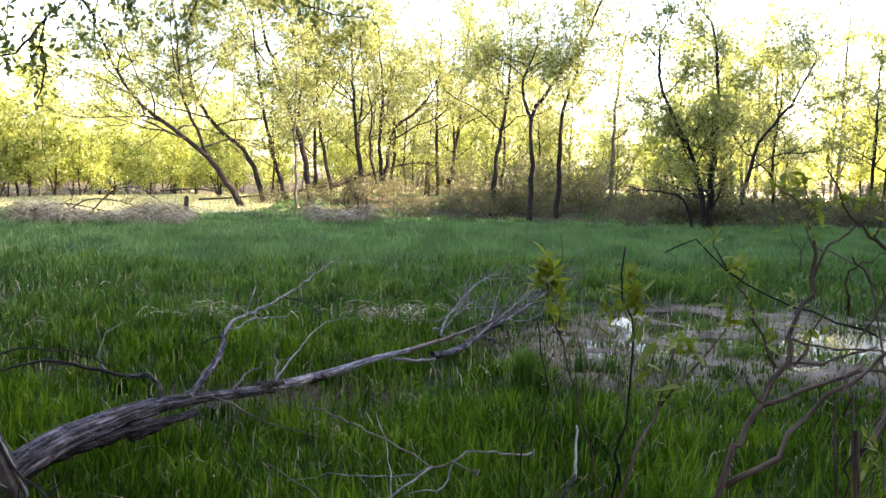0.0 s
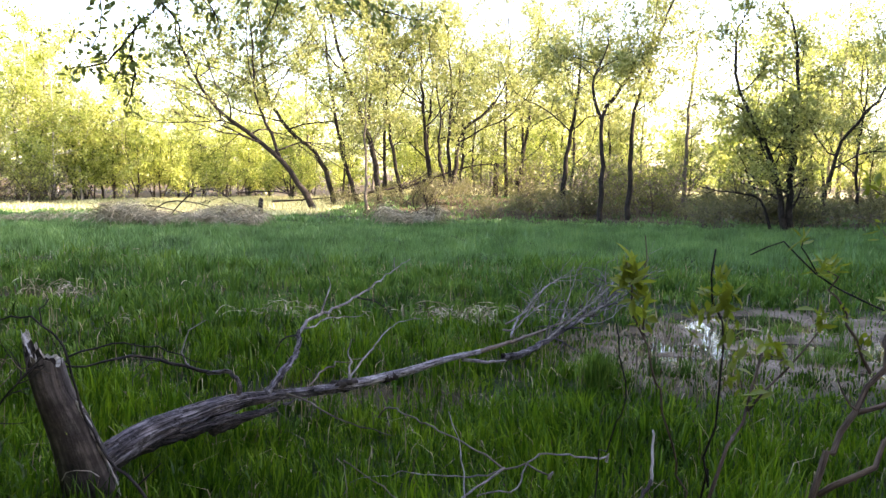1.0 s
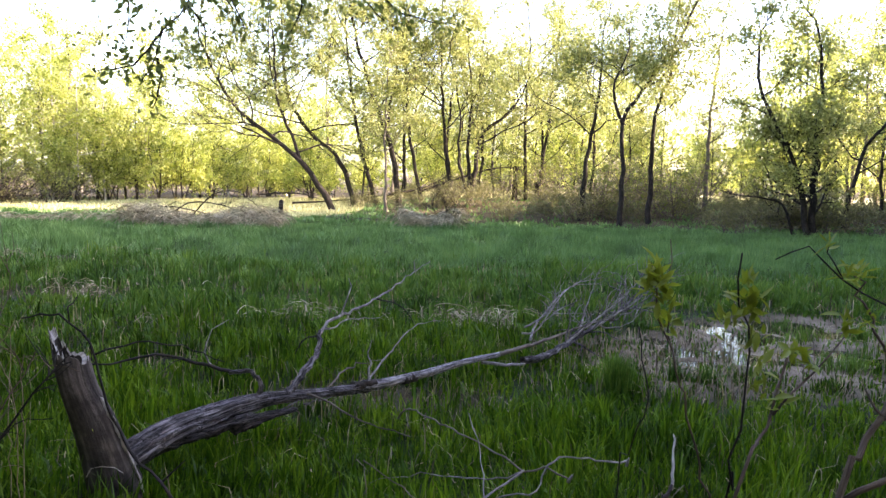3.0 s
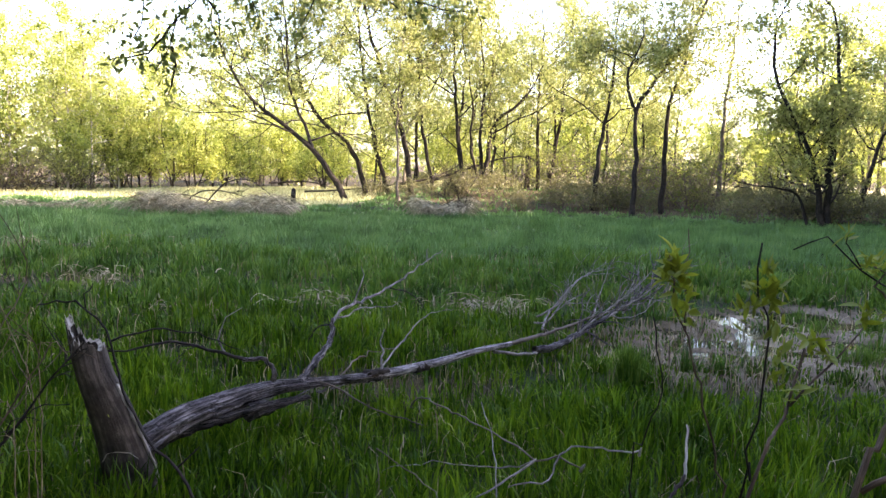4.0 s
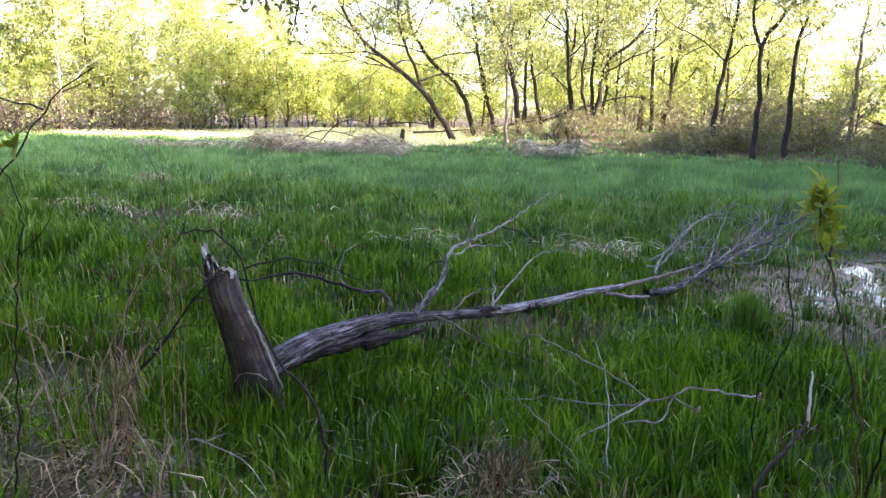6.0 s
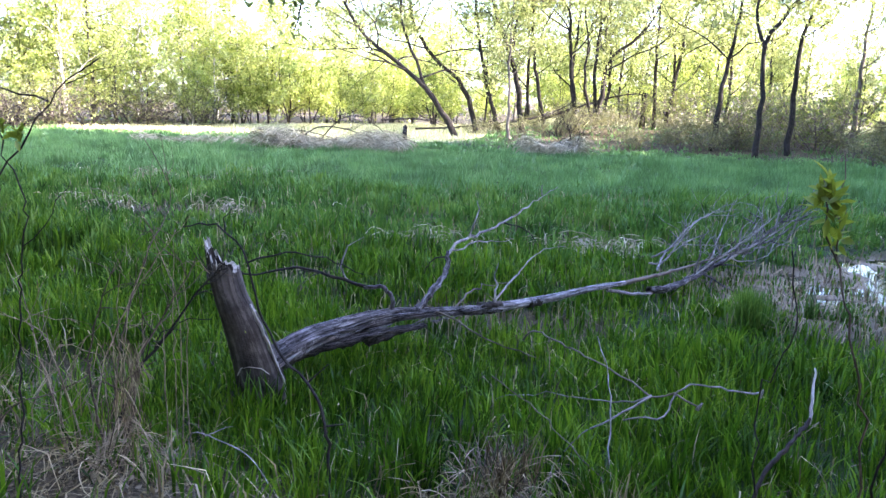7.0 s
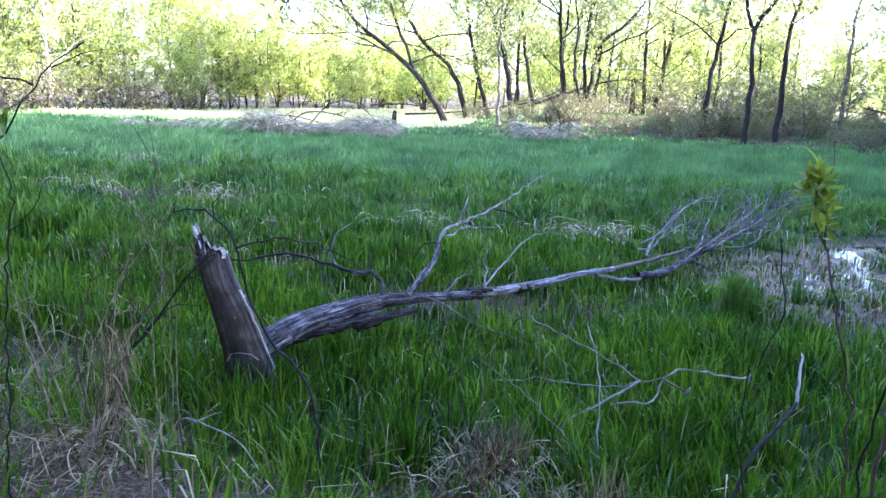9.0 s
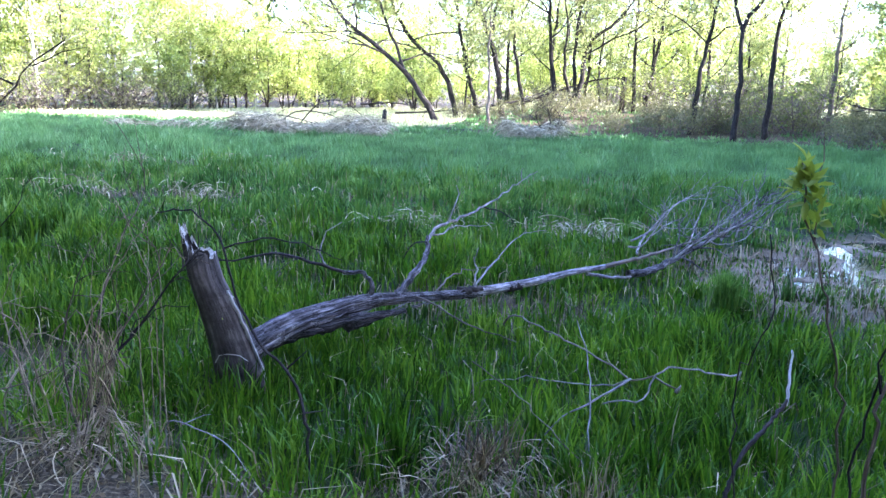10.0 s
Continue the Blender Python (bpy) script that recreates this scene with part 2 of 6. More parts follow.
class Tubes:
    """Collects tapered round stems of four-cornered faces."""

    def __init__(self):
        self.v, self.f, self.uv, self.n = [], [], [], 0

    def add(self, pts, r0, r1, sides=6, power=1.0, rough=0.0, rng=None, flat=1.0, bark=0.0, profile=None):
        pts = np.asarray(pts, float)
        k = len(pts)
        t = np.gradient(pts, axis=0)
        t /= np.linalg.norm(t, axis=1)[:, None] + 1e-9
        ref = np.array((0.31, 0.17, 0.93)) if abs(t[0][2]) < 0.8 else np.array((1.0, 0.2, 0.1))
        a = np.cross(t, ref)
        a /= np.linalg.norm(a, axis=1)[:, None] + 1e-9
        b = np.cross(t, a)
        s = np.linspace(0, 1, k) ** power
        r = r0 + (r1 - r0) * s if profile is None else np.interp(np.linspace(0, 1, k), *profile)
        ang = np.linspace(0, 2 * np.pi, sides, endpoint=False)
        rr = r[:, None] * np.ones(sides)[None]
        if rough and rng is not None:
            ridge = rng.normal(0, 0.6, sides)[None] + 0.5 * rng.normal(0, 1, (k, sides))
            slow = np.interp(np.linspace(0, 1, k), np.linspace(0, 1, max(3, k // 3)), rng.normal(0, 1, max(3, k // 3)))[:, None]
            rr = rr * (1 + rough * (ridge + 0.7 * slow))
        if bark:
            # furrows that run along the stem
            run = np.concatenate([[0], np.cumsum(np.linalg.norm(np.diff(pts, axis=0), axis=1))])[:, None]
            deep_in = 0
            for q, w in ((4, 2.6), (7, 4.9), (11, 8.3)):
                deep_in = deep_in + np.abs(np.sin(q * ang[None] * 0.5 + 1.4 * np.sin(w * run + q) + 0.7 * np.sin(2.3 * w * run + 2 * q))) ** 0.6 / 3
            rr = rr * (1 + bark * (deep_in - 0.72))
        v = pts[:, None] + rr[..., None] * (np.cos(ang)[None, :, None] * a[:, None] + flat * np.sin(ang)[None, :, None] * b[:, None])
        tip = pts[-1:] + t[-1:] * r1
        base = self.n
        self.v.append(v.reshape(-1, 3))
        idx = np.arange(k * sides).reshape(k, sides) + base
        nx = np.roll(idx, -1, axis=1)
        f = np.stack([idx[:-1], nx[:-1], nx[1:], idx[1:]], -1).reshape(-1, 4)
        length = np.concatenate([[0], np.cumsum(np.linalg.norm(np.diff(pts, axis=0), axis=1))]) + base * 0.013
        cir = 2 * np.pi * r0
        u0 = np.arange(sides) / sides * cir
        u1 = (np.arange(sides) + 1) / sides * cir
        L0 = np.repeat(length[:-1, None], sides, 1)
        L1 = np.repeat(length[1:, None], sides, 1)
        U0 = np.repeat(u0[None], k - 1, 0)
        U1 = np.repeat(u1[None], k - 1, 0)
        uv = np.stack([np.stack([U0, L0], -1), np.stack([U1, L0], -1), np.stack([U1, L1], -1), np.stack([U0, L1], -1)], 2).reshape(-1, 2)
        self.f.append(f)
        self.uv.append(uv)
        self.n += k * sides
        if sides < 5:
            return
        # rounded end caps
        for ring, p in ((idx[-1], tip), (idx[0][::-1], pts[:1] - t[:1] * r0 * 0.3)):
            self.v.append(p)
            c = self.n
            self.n += 1
            rn = np.roll(ring, -1)
            if sides % 2 == 0:
                e, o = ring[0::2], ring[1::2]
                nxt = np.roll(e, -1)
                cf = np.stack([e, o, nxt, np.full_like(e, c)], -1)
            else:
                cf = np.stack([ring, rn, np.full_like(ring, c), np.full_like(ring, c)], -1)
            self.f.append(cf)
            self.uv.append(np.tile([[0.0, length[-1]], [0.01, length[-1]], [0.01, length[-1] + 0.01], [0, length[-1] + 0.01]], (len(cf), 1)))

    def mesh(self, name, mat):
        return mesh_np(name, np.vstack(self.v), np.vstack(self.f), mat, np.vstack(self.uv), True)


def leaf_mesh(name, centres, size, mat, rng, slim=0.5, droop=0.3):
    """Leaves, each a folded four-cornered blade, at the given places."""
    c = np.asarray(centres, float)
    k = len(c)
    d = rng.normal(0, 1, (k, 3))
    d[:, 2] -= droop
    d /= np.linalg.norm(d, axis=1)[:, None]
    s = np.cross(d, rng.normal(0, 1, (k, 3)))
    s /= np.linalg.norm(s, axis=1)[:, None]
    n = np.cross(d, s)
    L = (size * rng.uniform(0.6, 1.3, k))[:, None]
    v = np.stack([c, c + d * L * 0.5 + s * L * slim * 0.5 + n * L * 0.08, c + d * L, c + d * L * 0.5 - s * L * slim * 0.5 + n * L * 0.08], 1).reshape(-1, 3)
    f = np.arange(4 * k).reshape(k, 4)
    return mesh_np(name, v, f, mat)


def step_up(a, b, x):
    u = np.clip((x - a) / (b - a), 0, 1)
    return u * u * (3 - 2 * u)


def wave(x, y, s, seed=0.0):
    """A cheap smooth unevenness between -1 and 1."""
    return (np.sin(x * s + 1.3 * seed + 1.7 * np.sin(y * s * 0.7 + seed)) + np.sin(y * s * 1.1 + 2.1 * seed + 1.3 * np.sin(x * s * 0.83 - seed)) + np.sin((x + y) * s * 0.61 + 3.3 * seed)) / 3


def mud(x, y):
    """1 in the wet bare patch of the marsh, 0 outside it."""
    d = np.sqrt(((x - 4.8) / 3.6) ** 2 + ((y - 8.8 - 0.12 * (x - 4.4)) / 2.2) ** 2) + 0.22 * wave(x, y, 1.9, 2)
    return 1 - step_up(0.7, 1.1, d)


PUDDLES = ((3.36, 10.0, 0.15, 0.36), (3.44, 9.2, 0.12, 0.12), (2.5, 8.05, 0.26, 0.12), (4.3, 8.75, 0.40, 0.14), (5.3, 9.9, 0.40, 0.14), (3.3, 8.2, 0.4, 0.11), (6.3, 9.1, 0.35, 0.12), (2.4, 9.2, 0.16, 0.12), (4.5, 7.5, 0.3, 0.09))
WOOD_EDGE = ((-60, -40, -24, -20, -15.8, -10.6, 0, 20, 50), (26, 28, 32.5, 38.5, 44, 51, 60, 68, 76))
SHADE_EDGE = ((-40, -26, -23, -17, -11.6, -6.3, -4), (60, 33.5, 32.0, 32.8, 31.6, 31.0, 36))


def wet(x, y):
    """1 in the puddles of the mud and just before them, 0 elsewhere."""
    k = 0 * x
    for px, py, a, b in PUDDLES:
        d = np.sqrt(((x - px) / a) ** 2 + (np.where(y < py, (y - py) * 0.7, y - py) / b) ** 2) + 0.34 * wave(x, y, 9.1, px)
        k = np.maximum(k, 1 - step_up(0.8, 1.15, d))
    return k


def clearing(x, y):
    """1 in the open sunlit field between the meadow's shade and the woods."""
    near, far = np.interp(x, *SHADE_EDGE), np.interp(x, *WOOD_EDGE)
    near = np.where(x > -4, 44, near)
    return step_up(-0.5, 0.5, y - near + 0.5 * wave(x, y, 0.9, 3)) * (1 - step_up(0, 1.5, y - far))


def bank(x, y):
    """1 on the dry bank where the path runs."""
    return 1 - step_up(-0.5, 0.55, y - 2.45 + 0.42 * (x + 0.6) + 0.16 * wave(x, y, 2.3, 5))


def ground_z(x, y):
    z = 0.03 * wave(x, y, 0.55, 1) + 0.015 * wave(x, y, 2.7, 3)
    z = z + 0.30 * bank(x, y)
    z = z + mud(x, y) * (-0.060 + 0.070 * wave(x, y, 2.3, 7) + 0.03 * wave(x, y, 6.1, 2))
    z = z - 0.12 * wet(x, y)
    z = z + 0.62 * step_up(30, 41, y) * step_up(-6.5, 0, x)
    z = z + 0.03 * step_up(20, 60, y) * wave(x, y, 0.25, 4)
    return z


PATCHES = ((-2.1, 9.65, 0.9, 0.35), (-6.1, 11.3, 1.6, 0.35), (0.25, 9.6, 0.8, 0.3), (-0.7, 6.4, 1.3, 0.5), (-3.6, 4.2, 0.7, 0.8), (2.2, 6.9, 0.9, 0.5), (-0.45, 3.05, 1.0, 0.35), (-1.6, 3.05, 0.8, 0.35), (-8.6, 15.6, 1.8, 0.6))


def litter(x, y):
    """How much dry litter lies bare at a place, 0 to 1."""
    k = np.maximum(bank(x, y), mud(x, y))
    for px, py, a, b in PATCHES:
        d = np.sqrt(((x - px) / a) ** 2 + ((y - py) / b) ** 2) + 0.3 * wave(x, y, 3.7, px)
        k = np.maximum(k, 0.8 * (1 - step_up(0.5, 1.2, d)))
    woods = step_up(28.5, 32, y) * step_up(-5.5, -1.5, x)
    return np.maximum(np.maximum(k, 0.75 * woods), 0.9 * np.maximum(clearing(x, y), step_up(0, 2, y - np.interp(x, *WOOD_EDGE))))


# ---- ground ----
def build_ground():
    def axis(lo, hi, fine_lo, fine_hi, fine):
        a = [fine_lo]
        s = fine
        while a[-1] > lo:
            s *= 1.16
            a.append(a[-1] - s)
        b = [fine_hi]
        s = fine
        while b[-1] < hi:
            s *= 1.16
            b.append(b[-1] + s)
        return np.array(a[::-1][:-1] + list(np.arange(fine_lo, fine_hi, fine)) + b)
    xs, ys = axis(-1500, 1500, -9, 10, 0.12), axis(-900, 2500, -1, 14, 0.12)
    X, Y = np.meshgrid(xs, ys)
    Z = ground_z(X, Y)
    v = np.stack([X, Y, Z], -1).reshape(-1, 3)
    i = np.arange(len(v)).reshape(X.shape)
    f = np.stack([i[:-1, :-1], i[:-1, 1:], i[1:, 1:], i[1:, :-1]], -1).reshape(-1, 4)
    me = mesh_np("ground", v, f, M_GROUND, smooth=True)
    a = me.attributes.new("litter", "FLOAT", "POINT")
    a.data.foreach_set("value", litter(X, Y).astype(np.float32).ravel())
    a = me.attributes.new("mud", "FLOAT", "POINT")
    a.data.foreach_set("value", mud(X, Y).astype(np.float32).ravel())
    # where the ground is painted as pale as in full sun
    a = me.attributes.new("sun_pale", "FLOAT", "POINT")
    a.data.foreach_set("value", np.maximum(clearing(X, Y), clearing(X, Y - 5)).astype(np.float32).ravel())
    tagged(new("ground", me), "flat marshy ground with dark soil and dry straw litter", "ground", kind="structure")
    # standing water in the hollows of the wet patch
    bm = bmesh.new()
    ring = [bm.verts.new((4.4 + 3.6 * math.cos(a), 8.8 + 2.6 * math.sin(a) + 0.43 * math.cos(a), -0.050)) for a in np.linspace(0, 2 * math.pi, 40, endpoint=False)]
    bm.faces.new(ring)
    me = bpy.data.meshes.new("water")
    bm.to_mesh(me)
    bm.free()
    me.materials.append(M_WATER)
    tagged(new("water", me), "shallow puddles of still marsh water among mud", "water", kind="structure")


build_ground()

# ---- trees ----
def unit(v):
    return v / (np.linalg.norm(v) + 1e-9)


def grow(tubes, rng, start, way, length, r, depth, tips, up=0.1):
    """A limb that wanders and forks; notes the places along its thin ends."""
    k = (1, 3, 5)[depth]
    p, d = np.array(start, float), unit(np.array(way, float))
    pts = [p]
    for _ in range(k):
        d = unit(d + rng.normal(0, 0.2, 3) + np.array((0, 0, up * 0.3)))
        p = p + d * length / k
        pts.append(p)
    pts = np.array(pts)
    tubes.add(pts, r, r * 0.45, (3, 3, 5)[depth])
    if depth == 0:
        tips.extend(pts)
        return
    for u, s in ((0.3, 0.6), (0.55, 0.6), (0.8, 0.55), (1.0, 0.6)):
        q = pts[min(k, int(round(u * k)))]
        side = unit(rng.normal(0, 1, 3))
        w = unit(d + side * (1.0 if u < 1 else 0.3) + np.array((0, 0, up)))
        grow(tubes, rng, q, w, length * s * rng.uniform(0.8, 1.2), r * (0.5 if u < 1 else 0.45), depth - 1, tips, up)


def make_tree(stems, seed, label, leaves=6000, leaf=0.115, spread=0.6, bark=None, leaf_mat=None, limb_from=0.4, limbs=9, limb_len=3.1, group="", up=0.12, name="tree", category="tree", deep=2):
    """A tree of one or more trunks, each a line of points with the radii at its foot and top."""
    rng = np.random.default_rng(seed)
    bark, leaf_mat = bark or M_BARK, leaf_mat or M_LEAF
    foot = np.array(stems[0][0][0], float)
    root = thing(name, foot, label, category, group)
    tips = []
    boughs = Tubes()
    for line, r0, r1 in stems:
        pts = smooth_line(np.array(line, float) - foot, 0.5)
        wob = rng.normal(0, 1, pts.shape) * 0.03
        wob[0] = 0
        pts = pts + wob
        if line is stems[0][0]:
            pts[0][2] -= 0.15
        if group == BELT:
            r0, r1 = 0.86 * r0, 0.86 * r1
        trunk = Tubes()
        trunk.add(np.vstack([pts[0], pts[0] + (pts[1] - pts[0]) * 0.25, pts[1:]]), r0 * 1.0, r1 * 0.9, 9, 0.75, 0.06, rng)
        part_of("trunk", trunk.mesh("trunk", bark), root)
        n = len(pts)
        for j in range(limbs + 1):
            limb = Tubes() if group == BELT else boughs
            if j == limbs:
                grow(limb, rng, pts[-1], unit(pts[-1] - pts[-2]), limb_len * 0.7, r1, deep, tips, up)
            else:
                u = limb_from + (1 - limb_from) * (j + rng.uniform(0, 1)) / limbs
                i = min(n - 2, int(u * (n - 1)))
                d = unit(pts[i + 1] - pts[i])
                az = j * 2.4 + rng.uniform(-0.5, 0.5)
                w = unit(d * 0.45 + np.array((math.cos(az), math.sin(az), 0.1)) * 0.9)
                rr = (r0 + (r1 - r0) * u) * 0.42
                grow(limb, rng, pts[i], w, limb_len * (1.2 - 0.55 * u) * rng.uniform(0.6, 1.25), max(0.016, rr), deep, tips, up)
            if group == BELT:
                part_of("limb", limb.mesh("limb", bark), root)
    if group != BELT:
        part_of("bough", boughs.mesh("bough", bark), root)
    tips = np.array(tips)
    # leaves gather round the twigs, in clumps of uneven fullness
    if group == BELT:
        leaves = int(leaves * 1.45)
    full = rng.uniform(0, 1, len(tips)) ** 2.5
    pick = rng.choice(len(tips), leaves, p=full / full.sum())
    c = tips[pick] + rng.normal(0, 0.75 * spread, (leaves, 3)) * rng.uniform(0.1, 1, (leaves, 1)) * np.array((1, 1, 0.7))
    c = c[c[:, 2] > 0.1]
    part_of("crown", leaf_mesh("crown", c, leaf, leaf_mat, rng, 0.6), root)
    return root


def gz1(x, y):
    return float(ground_z(np.array(float(x)), np.array(float(y))))


def on_ground(line):
    """The same line, begun at the ground."""
    x, y, z = line[0]
    return [(x, y, gz1(x, y))] + list(line[1:])


BELT = "trees along the far edge of the meadow"
# leaning willow at the meadow's edge, forked low
make_tree([(on_ground([(-5.1, 36, 0), (-5.9, 36, 1.3), (-6.72, 36, 2.34), (-8.03, 36, 3.5), (-9.5, 36, 4.5), (-10.6, 36.2, 6.0), (-11.6, 36.4, 8.0)]), 0.20, 0.05),
           ([(-6.72, 36, 2.34), (-7.2, 36.2, 3.5), (-7.9, 36.4, 5.2), (-8.1, 36.6, 7.5), (-8.4, 36.8, 9.6)], 0.11, 0.04)],
          11, "leaning dark willow with a forked trunk and thin spring leaves", 19000, limb_from=0.35, group=BELT, limbs=16, limb_len=3.8)
make_tree([(on_ground([(-4.65, 40, 0), (-5.41, 40, 2.42), (-7.02, 40, 3.96), (-8.2, 40, 6.0), (-8.6, 40.3, 9.5)]), 0.19, 0.05)], 12, "leaning dark tree with thin yellow-green leaves", 9000, group=BELT, limb_len=3.5)
make_tree([(on_ground([(-3.57, 40, 0), (-4.55, 40, 3.88), (-5.2, 40.5, 8.0), (-5.4, 40.5, 10.5)]), 0.16, 0.04)], 13, "slender dark tree leaning over with spring leaves", 8000, group=BELT, limb_len=3.4)
make_tree([(on_ground([(-2.63, 35, 0), (-2.76, 35, 3.4), (-2.7, 35, 6.5)]), 0.10, 0.03)], 14, "thin grey upright tree with sparse leaves", 3000, bark=M_BARK_GREY, group=BELT, limb_len=1.5)
make_tree([(on_ground([(-2.21, 38, 0), (-2.5, 38, 2.2), (-2.96, 38, 3.95), (-3.82, 38, 6.24), (-4.68, 38, 9.16), (-4.9, 38, 11.5)]), 0.19, 0.06),
           ([(-2.96, 38, 3.95), (-2.7, 38.3, 6.2), (-2.2, 38.5, 9.0), (-2.1, 38.5, 11)], 0.10, 0.04)], 15, "tall dark tree with a split trunk and airy leaves", 9000, group=BELT)
make_tree([(on_ground([(-1.24, 40, 0), (-1.95, 40, 4.52), (-2.2, 40.3, 8.0), (-2.0, 40.3, 10)]), 0.15, 0.04)], 16, "slender dark tree with thin spring leaves", 6000, group=BELT)
make_tree([(on_ground([(0.39, 39, 0), (0.2, 39, 2.0), (-0.05, 39, 3.66), (-0.23, 39, 5.33), (-0.4, 39, 9.5)]), 0.17, 0.04)], 17, "dark upright tree with thin yellow-green leaves", 6000, group=BELT)
make_tree([(on_ground([(1.3, 39, 0), (1.45, 39, 2.2), (1.78, 39, 3.98), (3.17, 39, 5.14), (4.2, 39, 7.0)]), 0.20, 0.04),
           ([(1.25, 39, 0.9), (1.1, 39.2, 3.4), (1.25, 39.3, 5.5), (1.0, 39.3, 8.5)], 0.14, 0.04),
           ([(1.2, 39, 0.8), (0.6, 38.8, 2.6), (0.7, 38.8, 4.6), (0.3, 38.8, 7.2)], 0.11, 0.03)], 18, "dark tree with three stems rising from one foot", 9000, group=BELT, limbs=6)
make_tree([(on_ground([(4.43, 42, 0), (4.26, 42, 4.21), (4.4, 42, 9.5)]), 0.15, 0.04)], 19, "upright dark tree with thin spring leaves", 5500, group=BELT)
make_tree([(on_ground([(4.9, 42, 0), (5.2, 42, 2.3), (5.56, 42, 5.45), (5.9, 42, 10)]), 0.16, 0.04)], 20, "dark tree leaning slightly with thin leaves", 5500, group=BELT)
make_tree([(on_ground([(5.76, 33, 0), (5.96, 33, 2.57), (6.29, 33, 4.96), (6.5, 33.2, 8.2)]), 0.16, 0.04)], 21, "dark tree with a bent trunk and spring leaves", 5500, group=BELT)
make_tree([(on_ground([(6.94, 30.6, 0), (6.93, 30.6, 2.2), (6.89, 30.6, 4.1), (7.25, 30.6, 4.9), (7.9, 30.6, 5.9), (8.9, 30.6, 7.2), (9.2, 30.6, 8.2)]), 0.15, 0.05),
           ([(6.89, 30.6, 4.0), (6.55, 30.6, 4.9), (6.5, 30.6, 5.7), (6.85, 30.7, 6.5)], 0.10, 0.04)], 22, "dark forked tree with open branches and small leaves", 6500, group=BELT, limb_from=0.6, limbs=7, limb_len=2.3)
make_tree([(on_ground([(8.45, 32, 0), (8.44, 32, 2.85), (8.53, 32, 4.46), (9.07, 32, 6.5), (9.2, 32, 8.8)]), 0.16, 0.04)], 23, "dark tree with a bending trunk and small leaves", 5000, group=BELT, limb_from=0.5)
make_tree([(on_ground([(12.1, 36, 0), (12.17, 36, 5.11), (12.4, 36, 7.94), (12.5, 36, 9.0)]), 0.17, 0.04)], 24, "straight grey tree with bare upper branches", 1500, bark=M_BARK_GREY, group=BELT, limb_len=1.2)
make_tree([(on_ground([(12.75, 27, 0), (12.2, 27, 2.0), (12.0, 27, 2.7), (11.2, 27, 4.2), (10.6, 27, 5.5), (10.6, 27, 6.6)]), 0.15, 0.05),
           ([(12.85, 27, 0.2), (12.8, 27.1, 3.4), (12.9, 27.2, 5.6), (12.6, 27.2, 7.4)], 0.17, 0.05)], 25, "bushy tree with two dark trunks and a dense green crown", 8500, 0.125, 0.55, leaf_mat=M_LEAF_EDGE, group=BELT, limb_from=0.10, limbs=13, limb_len=1.55)
make_tree([(on_ground([(16.5, 32, 0), (16.8, 32, 1.8), (17.3, 32, 3.53), (18.6, 32, 5.2), (19.6, 32, 7.0)]), 0.14, 0.04)], 26, "dark tree leaning out with green leaves", 6000, leaf_mat=M_LEAF, group=BELT, limb_from=0.3)

# pieces of woodland, each grown once and then repeated
WOODS = "trees of the woods round the meadow"
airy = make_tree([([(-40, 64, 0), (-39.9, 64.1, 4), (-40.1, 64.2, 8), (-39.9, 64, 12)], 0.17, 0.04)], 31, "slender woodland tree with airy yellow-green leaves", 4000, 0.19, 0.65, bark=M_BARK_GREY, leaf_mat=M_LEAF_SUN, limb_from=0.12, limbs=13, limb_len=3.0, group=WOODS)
birch = make_tree([([(-30, 60, 0), (-30.2, 60, 4), (-30.1, 60, 8), (-30, 60, 11)], 0.11, 0.03)], 32, "pale-barked young tree with yellow-green leaves coloured as sunlit", 3900, 0.21, 0.5, bark=M_BIRCH, leaf_mat=M_LEAF_SUN, limb_from=0.2, limbs=12, limb_len=2.1, group=WOODS)
bushy = make_tree([([(-22, 60, 0), (-22.2, 60, 2), (-22, 60, 5)], 0.10, 0.03), ([(-21.9, 60, 0), (-21.3, 60.2, 2), (-21.0, 60, 4)], 0.07, 0.03)], 33, "low bushy sapling with yellow leaves coloured as sunlit", 3700, 0.20, 0.5, leaf_mat=M_LEAF_SUN, limb_from=0.08, limbs=7, limb_len=2.2, group=WOODS)
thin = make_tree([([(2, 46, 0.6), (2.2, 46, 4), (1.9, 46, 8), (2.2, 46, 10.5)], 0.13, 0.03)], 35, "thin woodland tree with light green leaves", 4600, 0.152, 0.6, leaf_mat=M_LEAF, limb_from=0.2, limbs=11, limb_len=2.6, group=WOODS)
# added tree, planted outside the view only to block light
deep = make_tree([([(30, -16, 0), (30.1, -16, 4), (29.9, -16, 8), (30, -16, 12)], 0.2, 0.05)], 34, "tall woodland tree added out of view to cast shade", 1350, 0.75, 0.9, leaf_mat=M_LEAF_DARK, limb_from=0.1, limbs=14, limb_len=3.2, group=WOODS, deep=1)
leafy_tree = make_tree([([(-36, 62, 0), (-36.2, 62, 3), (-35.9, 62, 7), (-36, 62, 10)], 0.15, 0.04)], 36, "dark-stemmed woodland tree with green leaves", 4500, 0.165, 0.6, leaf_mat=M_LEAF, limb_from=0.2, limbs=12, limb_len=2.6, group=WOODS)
for kind in (airy, birch, bushy, thin, leafy_tree, deep):
    kind.location.z = gz1(kind.location.x, kind.location.y)


